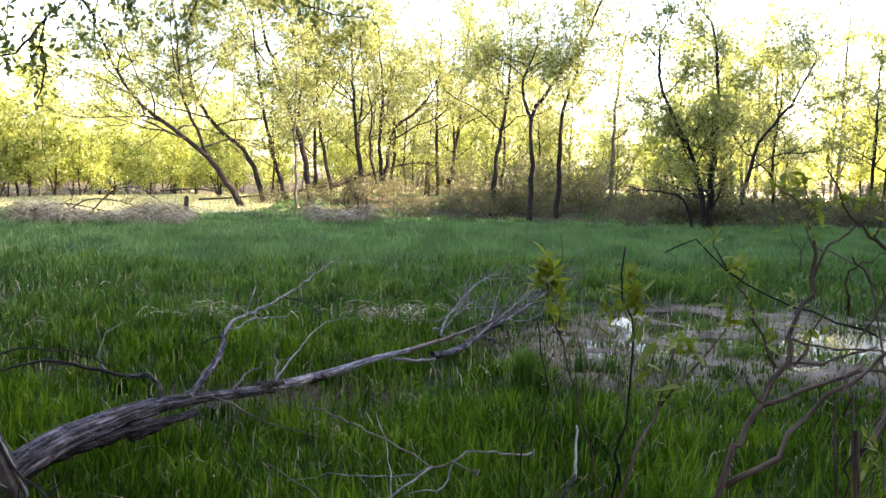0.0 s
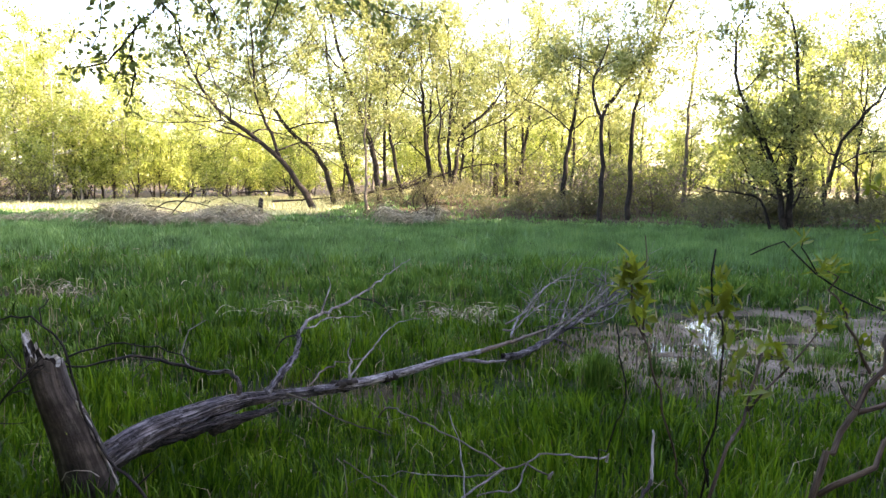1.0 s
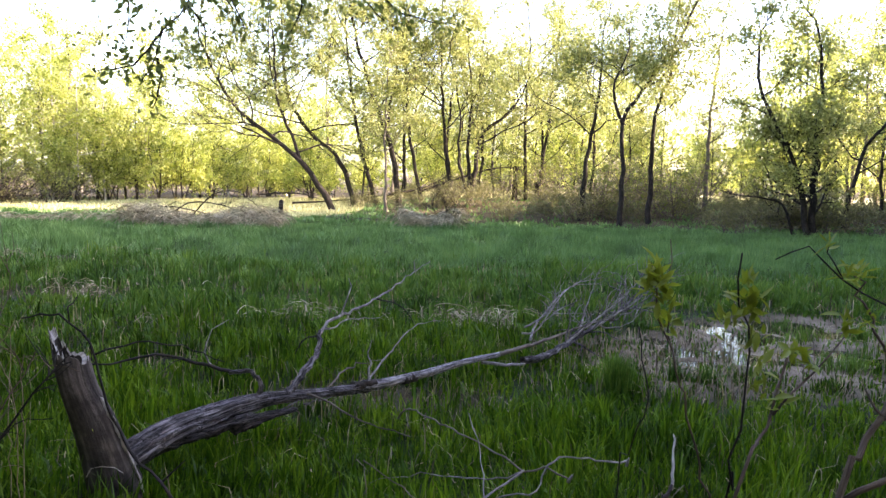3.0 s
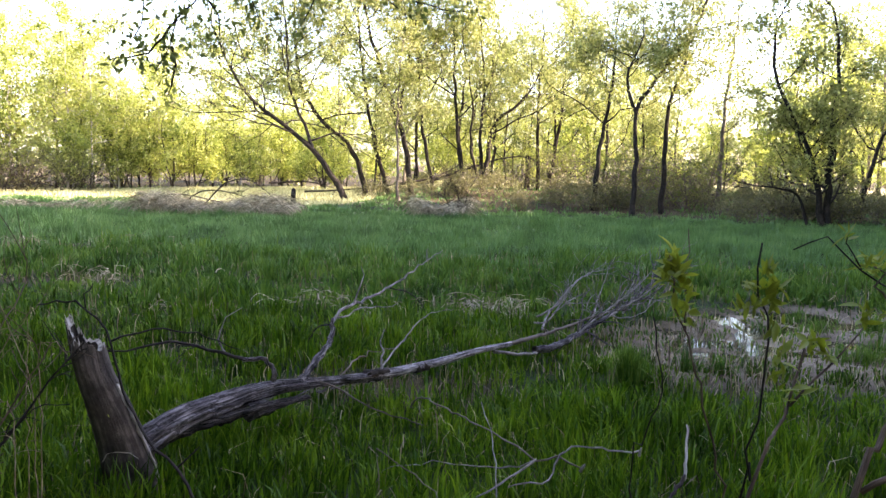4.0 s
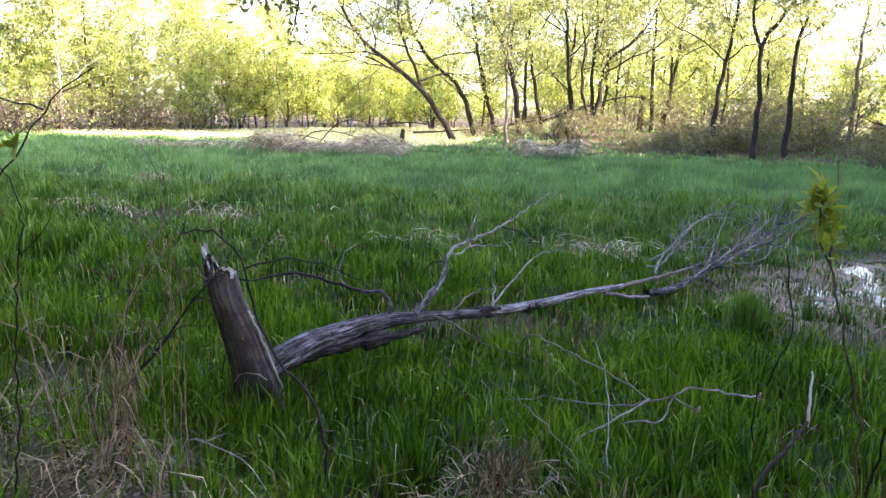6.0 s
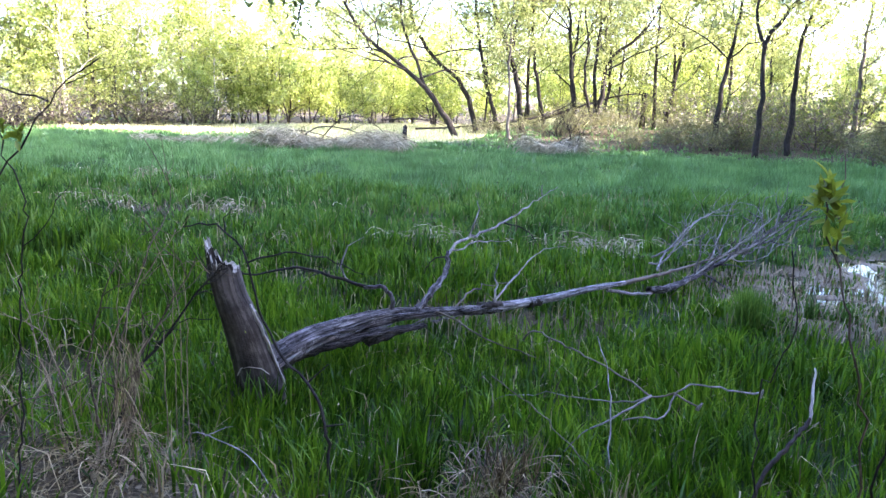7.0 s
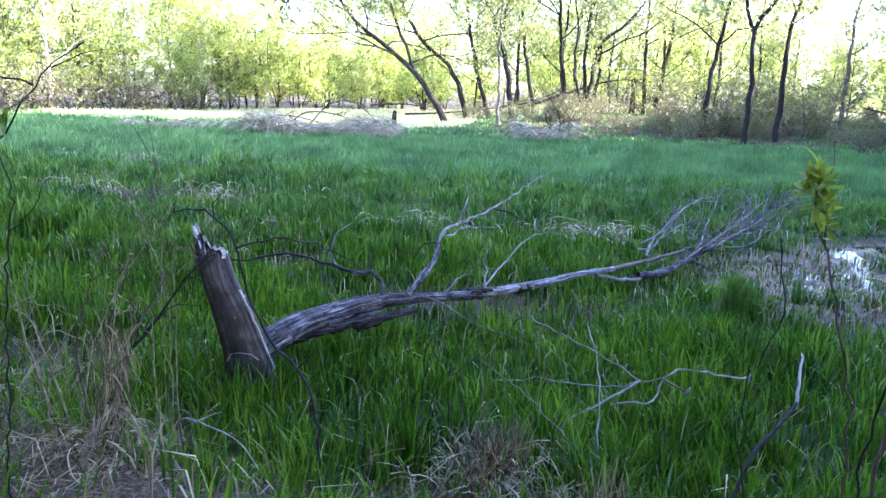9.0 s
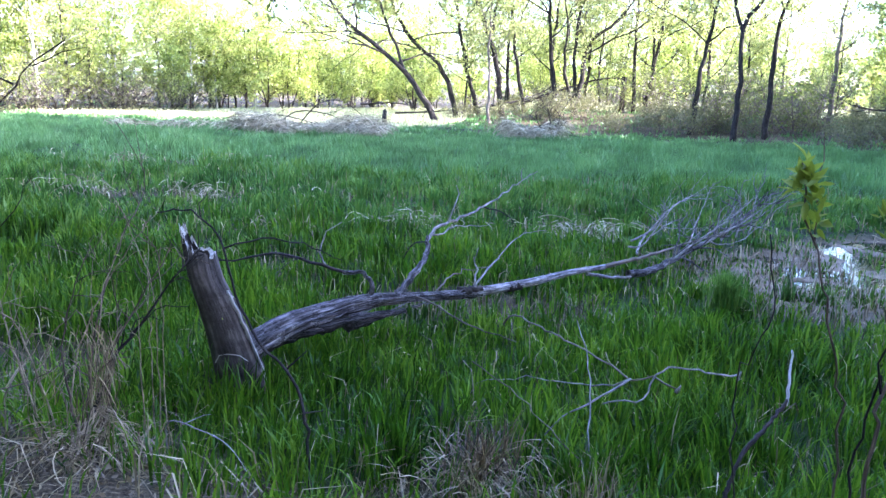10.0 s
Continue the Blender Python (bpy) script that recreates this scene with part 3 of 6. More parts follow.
def plant(kind, places, rng, lo=0.8, hi=1.2, tall=1.0):
    for x, y in places:
        s = rng.uniform(lo, hi)
        if y > 40 and (0.335 < x / y < 0.425 or 0.56 < x / y < 0.63):
            s *= 0.5
        m = Matrix.Translation((x, y, gz1(x, y))) @ Matrix.Rotation(rng.uniform(0, 6.28), 4, "Z") @ Matrix.Diagonal((s, s, s * tall, 1))
        copy_thing(kind, m)


rng = np.random.default_rng(5)


def strew(x0, x1, y0, y1, n):
    return [(rng.uniform(x0, x1), rng.uniform(y0, y1)) for _ in range(n)]


# sunlit edge of the woods beyond the open field, which widens to the side
def edge(x):
    return float(np.interp(x, *WOOD_EDGE))


def along(x0, x1, n, y0, y1):
    return [(x + rng.uniform(-0.5, 0.5), edge(x) + rng.uniform(y0, y1)) for x in np.linspace(x0, x1, n)]


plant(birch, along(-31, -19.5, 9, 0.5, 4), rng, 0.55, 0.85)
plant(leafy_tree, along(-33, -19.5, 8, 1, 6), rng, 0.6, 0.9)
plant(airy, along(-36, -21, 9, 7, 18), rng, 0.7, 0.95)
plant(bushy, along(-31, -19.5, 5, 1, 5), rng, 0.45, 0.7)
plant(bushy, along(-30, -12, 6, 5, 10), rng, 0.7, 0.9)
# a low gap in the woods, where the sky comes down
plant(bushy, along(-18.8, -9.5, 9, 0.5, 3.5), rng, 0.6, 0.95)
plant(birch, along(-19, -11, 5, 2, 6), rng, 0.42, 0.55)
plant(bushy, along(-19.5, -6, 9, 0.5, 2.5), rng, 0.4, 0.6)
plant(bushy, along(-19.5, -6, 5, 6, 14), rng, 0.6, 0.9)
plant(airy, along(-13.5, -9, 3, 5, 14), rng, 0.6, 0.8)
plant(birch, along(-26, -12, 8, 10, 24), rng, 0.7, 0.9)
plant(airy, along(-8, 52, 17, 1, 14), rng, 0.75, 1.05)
plant(bushy, along(-8, 44, 19, -6, 0), rng, 0.6, 1.1)
plant(thin, [(x, rng.uniform(43, 48)) for x in np.linspace(-5, 24, 12)], rng, 0.7, 1.0)
plant(thin, [(x, rng.uniform(49, 57)) for x in np.linspace(-3, 26, 8)], rng, 0.75, 1.0)
plant(bushy, [(x, rng.uniform(46, 54)) for x in np.linspace(0, 20, 6)], rng, 0.6, 0.9)
plant(thin, [(21, 37), (25.5, 35), (27, 38), (24, 41), (31, 40), (34, 36), (30, 34)], rng, 0.7, 0.95)
plant(airy, [(19, 45), (22, 48), (25, 46), (28, 50), (31, 47), (34, 52), (24, 53), (29, 55), (20, 52)], rng, 0.8, 1.05)
plant(bushy, [(18, 42), (21, 44), (24, 42), (27, 45), (30, 43), (33, 46)], rng, 0.8, 1.1)
# unseen woods added beside and behind the path; keep low sun off the meadow
def shade_row(places, lo, hi):
    # tall beside the meadow, lower where the sun comes over them to the trees and the far field
    for x, y in places:
        f = rng.uniform(lo, hi) + 0.02 * (x - 13)
        top = 0.60 * (x + 13) if y < 26 - 0.1 * (x - 25) else 15.0
        plant(deep, [(x, y)], rng, f, f, top / (13.0 * f))


shade_row([(x, (x - 7) / 0.78 * rng.uniform(0.4, 1.0)) for x in np.linspace(17, 44, 18)], 0.55, 0.7)
shade_row([(x, rng.uniform(-9, 5) + 0.15 * (x - 13)) for x in np.linspace(13, 40, 16)], 0.6, 0.75)
shade_row([(x, rng.uniform(5, 13)) for x in np.linspace(20, 36, 10)], 0.6, 0.75)
shade_row([(x, -3 - 0.42 * x + rng.uniform(-2, 9)) for x in np.linspace(10, 40, 17)], 0.75, 0.9)
shade_row([(x, 2 - 0.40 * x + rng.uniform(-2, 7)) for x in np.linspace(12, 42, 14)], 0.75, 0.9)
shade_row([(30, 28), (31.5, 31), (33, 29), (35, 32.5), (36, 28), (38, 33), (40, 30)], 0.5, 0.6)
shade_row([(38, 24), (42, 27), (39, 30), (45, 31), (46, 24)], 0.6, 0.75)
shade_row([(28, 16), (30, 18), (34, 20), (32, 23), (38, 19)], 0.6, 0.8)
shade_row([(17, 6.5), (20, 8.8), (24, 7), (28, 9.5), (22, 5.2), (26, 11.5), (31, 6.5)], 0.7, 0.9)
# more unseen trees added behind and at the left, to dim the near grass
plant(deep, [(x + rng.uniform(-2, 2), rng.uniform(-18, -8)) for x in np.arange(-34, 14, 6)], rng, 0.9, 1.2)
plant(deep, [(-9.5, 1.5), (-12.5, 5.0), (-16.5, 8.0), (-5, -5), (1.5, -6.5), (-4.5, -2.2), (-7.5, -0.5)], rng, 0.9, 1.1)
plant(deep, [(-10.5, 4.0), (-15.0, 7.0), (-20, 11.5), (-24, 15), (-13.5, 2.5)], rng, 1.1, 1.3, 1.3)
plant(deep, [(-10, 2.0), (-14.5, 8.0), (-8, 1.2), (-18.5, 11.0), (-6.5, -0.5)], rng, 1.0, 1.15, 1.4)


def far_woods():
    """The closed woods in the distance, too far to tell one tree from another."""
    r = np.random.default_rng(15)
    n = 11000
    x = r.uniform(-95, 70, n)
    y = 92 + r.uniform(0, 14, n) + np.maximum(0, 0.25 * x)
    top = 8 + 3.0 * wave(x, y * 0, 0.21, 3) + 2.0 * wave(x, y * 0, 0.63, 8)
    top = top * (1 - 0.35 * np.exp(-((x + 37) / 9) ** 2))
    z = ground_z(x, y) + top * r.uniform(0, 1, n) ** 0.8
    tagged(new("far_woods", leaf_mesh("far_woods", np.stack([x, y, z], -1), 0.75, M_LEAF, r, 0.7)), "distant closed woods with bright spring leaves", "woods", kind="stuff")


far_woods()


# ---- grasses ----
def blades(name, label, x, y, height, width, mat, rng, lean=0.35, joints=2, lift=0.0, way=None):
    """Grass blades at the places x, y; joints: in how many places it bends."""
    k = len(x)
    z = ground_z(x, y) + lift - 0.01
    a = rng.uniform(0, 2 * np.pi, k) if way is None else way
    tilt = np.minimum(np.abs(rng.normal(0, lean, k)) + 0.05, 1.03)
    out = np.stack([np.cos(a), np.sin(a)], -1)
    side_a = a + np.pi / 2 + rng.normal(0, 0.5, k)
    sx = np.stack([np.cos(side_a), np.sin(side_a), np.zeros(k)], -1) * (width / 2)[:, None]
    foot = np.stack([x, y, z], -1)
    h = height
    tip = foot + np.stack([out[:, 0] * np.sin(tilt * 1.5) * h, out[:, 1] * np.sin(tilt * 1.5) * h, np.cos(np.minimum(tilt * 1.5, 1.5)) * h], -1)
    if joints == 3:
        v = []
        for s, w in ((0.0, 0.6), (0.38, 1.0), (0.72, 0.72)):
            b = tilt * (0.25 + 1.1 * s)
            p = foot + np.stack([out[:, 0] * np.sin(b) * h * s, out[:, 1] * np.sin(b) * h * s, np.cos(b) * h * s], -1)
            v += [p - sx * w, p + sx * w]
        v = np.stack(v + [tip], 1).reshape(-1, 3)
        i = np.arange(k)[:, None] * 7
        f = np.concatenate([i + np.array([q]) for q in ((0, 1, 3), (0, 3, 2), (2, 3, 5), (2, 5, 4), (4, 5, 6))], 1).reshape(-1, 3)
    elif joints:
        mid = foot + np.stack([out[:, 0] * np.sin(tilt * 0.6) * h * 0.55, out[:, 1] * np.sin(tilt * 0.6) * h * 0.55, np.cos(tilt * 0.6) * h * 0.6], -1)
        v = np.stack([foot - sx * 0.7, foot + sx * 0.7, mid + sx, mid - sx, tip], 1).reshape(-1, 3)
        i = np.arange(k)[:, None] * 5
        f = np.concatenate([i + np.array([[0, 1, 2]]), i + np.array([[0, 2, 3]]), i + np.array([[3, 2, 4]])], 1).reshape(-1, 3)
    else:
        v = np.stack([foot - sx, foot + sx, tip], 1).reshape(-1, 3)
        f = np.arange(3 * k).reshape(k, 3)
    return tagged(new(name, mesh_np(name, v, f, mat)), label, "grass", kind="stuff")


def curls(label, x, y, lift, length, width, mat, rng, hang=0.0, bend=1.6):
    """Dry stems that lie tangled or hang, each a bent strip; lift: height of its start over the ground."""
    n = len(x)
    a = rng.uniform(0, 6.283, n)
    turn = rng.normal(0, bend, n)
    rise = rng.normal(0.0, 0.35, n) - hang
    side = rng.normal(0, 1, (n, 3))
    p = np.stack([x, y, ground_z(x, y) + lift], -1)
    L = length * rng.uniform(0.35, 1.2, n)
    rows = []
    k = 6
    for i in range(k):
        d = np.stack([np.cos(a) * (1 - 0.75 * hang), np.sin(a) * (1 - 0.75 * hang), rise], -1)
        d /= np.linalg.norm(d, axis=1)[:, None]
        s = np.cross(d, side)
        s /= np.linalg.norm(s, axis=1)[:, None] + 1e-9
        w = (width * rng.uniform(0.8, 1.2, n) * (1 - 0.6 * i / (k - 1)))[:, None] / 2
        rows += [p - s * w, p + s * w]
        p = p + d * (L / (k - 1))[:, None]
        floor = ground_z(p[:, 0], p[:, 1]) + 0.012
        p[:, 2] = np.maximum(p[:, 2], floor)
        a = a + turn / k
        rise = rise - 0.22
    v = np.stack(rows, 1).reshape(-1, 3)
    q = np.arange(k - 1) * 2
    f = (np.arange(n)[:, None, None] * 2 * k + np.stack([q, q + 1, q + 3, q + 2], -1)[None]).reshape(-1, 4)
    return tagged(new("dry_grass", mesh_np("dry_grass", v, f, mat)), label, "grass", kind="stuff")


def field(rng, x0, x1, y0, y1, per, bare=0.85, seed=0, tuft=0.0, count=26):
    """Places of blades: x, y, fullness and the way each leans; tuft: the radius of the tufts that most of them stand in."""
    n = int((x1 - x0) * (y1 - y0) * per)
    x, y = rng.uniform(x0, x1, n), rng.uniform(y0, y1, n)
    way = rng.uniform(0, 2 * np.pi, n)
    tall = np.ones(n)
    if tuft:
        m = max(1, int(0.72 * n / count))
        at = rng.integers(0, m, int(0.72 * n))
        cx, cy = rng.uniform(x0, x1, m), rng.uniform(y0, y1, m)
        size = rng.uniform(0.45, 1.5, m)
        k = len(at)
        far = np.abs(rng.normal(0, 0.6, k)) * tuft * size[at]
        a = rng.uniform(0, 2 * np.pi, k)
        x[:k], y[:k] = cx[at] + far * np.cos(a), cy[at] + far * np.sin(a)
        way[:k] = a + rng.normal(0, 0.6, k)
        tall[:k] = (0.62 + 0.42 * size[at]) * (1.08 - 0.22 * np.minimum(far / tuft, 1.6))
        tall[k:] = 0.55
    clump = 0.5 + 0.28 * wave(x, y, 2.9, seed + 1) + 0.22 * wave(x, y, 6.3, seed + 2) + 0.30 * wave(x, y, 1.25, seed + 4)
    keep = rng.uniform(0, 1, n) > bare * (litter(x, y) - 0.18 * mud(x, y)) + 0.24 * (1 - clump) + wet(x, y)
    return x[keep], y[keep], (clump * tall)[keep], way[keep]


g = np.random.default_rng(9)


def short(x, y):
    """Grass stays low round the wet patch."""
    d = np.sqrt(((x - 4.2) / 4.0) ** 2 + ((y - 8.2) / 3.4) ** 2)
    return 0.38 + 0.62 * step_up(0.6, 1.15, d)


def thinned(rng, x, y, c, w, up0, up1, down0, down1):
    """Keeps fewer blades towards the near and the far end of a belt, so that belts blend."""
    k = rng.uniform(0, 1, len(x)) < step_up(up0, up1, y + 0.8 * wave(x, y, 0.9, 6)) * (1 - step_up(down0, down1, y + 0.8 * wave(x, y, 0.9, 6)))
    return x[k], y[k], c[k], w[k]


x, y, c, w = thinned(g, *field(g, -5, 4.5, 2.0, 6.5, 1500, tuft=0.13, count=30), 0, 1, 4.2, 6.4)
blades("meadow_grass", "tall lush green marsh grass", x, y, short(x, y) * g.uniform(0.15, 0.32, len(x)) * (0.55 + 0.80 * c), g.uniform(0.006, 0.015, len(x)), M_GRASS, g, 0.30, 3, way=w)
x, y, c, w = thinned(g, *field(g, -8, 8, 4, 10.5, 1000, tuft=0.16, count=34), 4.0, 6.0, 7.5, 10.5)
blades("meadow_grass", "lush green marsh grass", x, y, short(x, y) * g.uniform(0.15, 0.32, len(x)) * (0.40 + 1.05 * c), g.uniform(0.009, 0.019, len(x)), M_GRASS, g, 0.30, way=w)
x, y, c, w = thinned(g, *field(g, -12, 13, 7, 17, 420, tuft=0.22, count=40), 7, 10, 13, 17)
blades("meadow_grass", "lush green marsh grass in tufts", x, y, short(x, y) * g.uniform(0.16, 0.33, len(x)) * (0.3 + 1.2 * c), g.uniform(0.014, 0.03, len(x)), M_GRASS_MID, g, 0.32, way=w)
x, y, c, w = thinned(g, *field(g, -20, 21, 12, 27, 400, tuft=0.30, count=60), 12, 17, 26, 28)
blades("meadow_grass", "even green meadow grass in the shade", x, y, g.uniform(0.20, 0.36, len(x)) * (0.45 + 0.75 * c), g.uniform(0.018, 0.036, len(x)), M_GRASS_HAZY, g, 0.36, 0, way=w)
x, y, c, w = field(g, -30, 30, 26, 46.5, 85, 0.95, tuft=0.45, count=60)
blades("meadow_grass", "green meadow grass running to the trees", x, y, g.uniform(0.13, 0.25, len(x)) * (0.5 + 0.7 * c), g.uniform(0.05, 0.10, len(x)), M_GRASS_HAZY, g, 0.36, 0, way=w)


def straw_field(rng, x0, x1, y0, y1, per, length, width, label, mat=None, lean=0.75):
    n = int((x1 - x0) * (y1 - y0) * per)
    x, y = rng.uniform(x0, x1, n), rng.uniform(y0, y1, n)
    keep = rng.uniform(0, 1, n) < litter(x, y) - 0.15 - wet(x, y)
    x, y = x[keep], y[keep]
    blades("dry_grass", label, x, y, rng.uniform(0.4, 1.2, len(x)) * length, rng.uniform(0.6, 1.3, len(x)) * width, mat or M_STRAW, rng, lean)


straw_field(g, -6, 4, 1.5, 4.4, 130, 0.20, 0.0050, "flattened straw-coloured dry grass on the bank", lean=1.6)
straw_field(g, 1, 9, 6, 12, 26, 0.10, 0.012, "broken dry sedge in the wet patch", M_STRAW_PALE, 1.6)
straw_field(g, -8, 3, 5, 12.5, 160, 0.22, 0.010, "dry straw tufts among the green grass")


def tussock(x, y, r, n, h, mat, label, seed, width=0.006, lean=0.45):
    rng = np.random.default_rng(seed)
    a, d = rng.uniform(0, 6.283, n), np.abs(rng.normal(0, r * 0.5, n))
    blades("grass_tussock", label, x + d * np.cos(a), y + d * np.sin(a), rng.uniform(0.5, 1.1, n) * h, rng.uniform(0.7, 1.4, n) * width, mat, rng, lean, 3)


# field grass beyond the shade line, its sunlight given by pale colour
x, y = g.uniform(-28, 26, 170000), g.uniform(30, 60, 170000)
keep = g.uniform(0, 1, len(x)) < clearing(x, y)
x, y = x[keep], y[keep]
blades("field_grass", "dry grass of the field behind, coloured paler as if sunlit", x, y, g.uniform(0.10, 0.30, len(x)), g.uniform(0.04, 0.09, len(x)), M_FIELD_SUNLIT, g, 0.6, 0)
# pale dead blades standing among the green
for x0, x1, y0, y1, per, w in ((-5, 5, 2.4, 8.5, 85, 0.0065), (-9, 9, 8.5, 15, 36, 0.011)):
    x, y, c, _ = field(g, x0, x1, y0, y1, per, 0.3)
    blades("dry_grass", "scattered pale dead blades in the green grass", x, y, g.uniform(0.10, 0.34, len(x)), g.uniform(0.7, 1.3, len(x)) * w, M_STRAW_PALE, g, 0.8)
# pale sedge; in the last patch it stands in for glints on a pond
for px, py, a, b in PATCHES[:3] + PATCHES[-1:]:
    n = 260
    x, y = px + a * 0.7 * g.normal(0, 1, n), py + b * 0.9 * g.normal(0, 1, n)
    keep = wave(x, y, 4.3, px) > 0.12
    x, y = x[keep], y[keep]
    n = len(x)
    curls("pale flattened sedge in the meadow, at its far end for pond glints", x, y, g.uniform(0.05, 0.22, n), 0.35, 0.014, M_REED, g)
    blades("dry_grass", "patch of pale broken dry sedge, the farthest for pond glints", x, y, g.uniform(0.10, 0.32, n), g.uniform(0.010, 0.020, n), M_REED, g, 1.0)


tussock(1.36, 6.75, 0.14, 700, 0.36, M_GRASS_MID, "round dark green tussock beside the mud", 41, 0.009, 0.2)
tussock(-0.45, 3.48, 0.20, 330, 0.36, M_STRAW_BROWN, "clump of bent straw-coloured dry grass", 42, 0.006, 0.72)
tussock(0.0, 3.1, 0.40, 160, 0.35, M_STRAW, "thin tuft of dry grass stems", 46, 0.005, 0.4)
tussock(-1.88, 3.98, 0.30, 260, 0.20, M_GRASS, "green grass round the foot of the broken stump", 49, 0.010, 0.35)
tussock(-2.20, 3.25, 0.30, 60, 0.36, M_STRAW_BROWN, "clump of bent dry grass beside bare twigs", 43, 0.006, 0.8)


def leaf_litter():
    """Curled dead leaves on the bank."""
    r = np.random.default_rng(48)
    n = 15000
    x, y = r.uniform(-5, 3, n), r.uniform(1.2, 4.4, n)
    keep = r.uniform(0, 1, n) < litter(x, y) - 0.25
    x, y = x[keep], y[keep]
    c = np.stack([x, y, ground_z(x, y) + 0.012], -1)
    ob = new("leaf_litter", leaf_mesh("leaf_litter", c, 0.032, M_STRAW, r, 0.5, 0.0))
    tagged(ob, "curled dead leaves and straw bits on the bank", "leaf litter", kind="stuff")


leaf_litter()

n = 2400
x, y = g.uniform(-4.5, 2.5, n), g.uniform(1.6, 3.9, n)
keep = (g.uniform(0, 1, n) < bank(x, y) + 0.12) & (wave(x, y, 3.1, 4) > -0.25 - 0.4 * (x < -1.6))
x, y = x[keep], y[keep]
curls("pale curled straw lying tangled on the bank", x, y, g.uniform(0.01, 0.06, len(x)), 0.15, 0.0042, M_STRAW_PALE, g)
n = 240
curls("heap of bleached straw round the foot of a bare stem", -2.03 + g.normal(0, 0.15, n), 2.86 + g.normal(0, 0.12, n), g.uniform(0.02, 0.18, n), 0.26, 0.0045, M_STRAW_PALE, g, 0.25, 1.2)
u = g.uniform(0, 1, 150)
curls("dry grass hanging from a bare stem", -2.03 + g.normal(0, 0.035, 150), 3.04 + g.normal(0, 0.035, 150), 0.22 + 0.38 * u, 0.16, 0.004, M_STRAW_PALE, g, 0.85, 1.8)
n = 260
curls("bent broken straw in front of the tall grass", -0.50 + g.normal(0, 0.22, n), 3.2 + g.normal(0, 0.12, n), g.uniform(0.02, 0.26, n), 0.28, 0.0045, M_STRAW_PALE, g, 0.3, 1.2)
n = 900
x, y = g.uniform(1.2, 8.4, n), g.uniform(6.4, 11.2, n)
keep = g.uniform(0, 1, n) < mud(x, y) - wet(x, y)
x, y = x[keep], y[keep]
curls("broken reed litter lying on the wet mud", x, y, g.uniform(0.0, 0.04, len(x)), 0.20, 0.012, M_STRAW_PALE, g)
# low clumps of sedge that stand in the mud
for i in range(26):
    cx, cy = g.uniform(1.8, 8.0), g.uniform(6.9, 10.6)
    if mud(np.array(cx), np.array(cy)) > 0.5 and wet(np.array(cx), np.array(cy - 0.2)) < 0.1 and wet(np.array(cx), np.array(cy + 0.4)) < 0.1:
        tussock(cx, cy, g.uniform(0.10, 0.28), int(g.uniform(60, 190)), g.uniform(0.14, 0.30), M_GRASS_MID, "low clump of green sedge in the mud", 300 + i, 0.009, 0.35)
tussock(-1.95, 3.1, 0.35, 80, 0.30, M_STRAW, "low heap of dry grass on the bank", 44, 0.007, 0.9)
tussock(-2.9, 3.3, 0.30, 80, 0.40, M_STRAW, "tangled dry grass on the bank", 45, 0.007, 0.8)


# ---- fallen tree and stump ----
def stem_part(parent, name, points, r0, r1, mat, sides=7, step=0.08, wob=0.006, seed=1, label="", rough=0.0, power=1.0):
    rng = np.random.default_rng(seed)
    o = np.array(parent.location) if parent.parent is None else np.array(parent.parent.location)
    p = smooth_line(points, step) - o
    w = rng.normal(0, wob, p.shape)
    w[0] = 0
    t = Tubes()
    t.add(p + w, r0, r1, sides, power, rough, rng)
    return part_of(name, t.mesh(name, mat), parent, label)


def twiggy(parent, name, points, r0, r1, mat, n, length, seed, label="", sides=5, up=0.3, droop=0.0):
    """A branch with small side twigs as one part."""
    rng = np.random.default_rng(seed)
    o = np.array(parent.location)
    p = smooth_line(points, 0.07) - o
    t = Tubes()
    t.add(p + rng.normal(0, 0.004, p.shape), r0, r1, sides)
    stem = part_of(name, t.mesh(name, mat), parent, label)
    for _ in range(n):
        t = Tubes()
        i = rng.integers(len(p) // 4, len(p) - 1)
        d = unit(p[i + 1] - p[i])
        w = unit(d * 0.7 + rng.normal(0, 0.6, 3) + np.array((0, 0, up)))
        L = length * rng.uniform(0.4, 1.2)
        q = [p[i]]
        for _ in range(5):
            w = unit(w + rng.normal(0, 0.22, 3) - np.array((0, 0, droop)))
            q.append(q[-1] + w * L / 5)
        t.add(np.array(q), max(r1, r0 * 0.26), r1 * 0.5, 4)
        if rng.uniform() < 0.6:
            j = rng.integers(1, 4)
            w2 = unit(w + rng.normal(0, 0.7, 3))
            t.add(np.array([q[j], q[j] + w2 * L * 0.25, q[j] + w2 * L * 0.4 + rng.normal(0, 0.02, 3)]), max(r1, r0 * 0.25), r1 * 0.5, 4)
        part_of("twig", t.mesh("twig", mat), stem)
    return stem


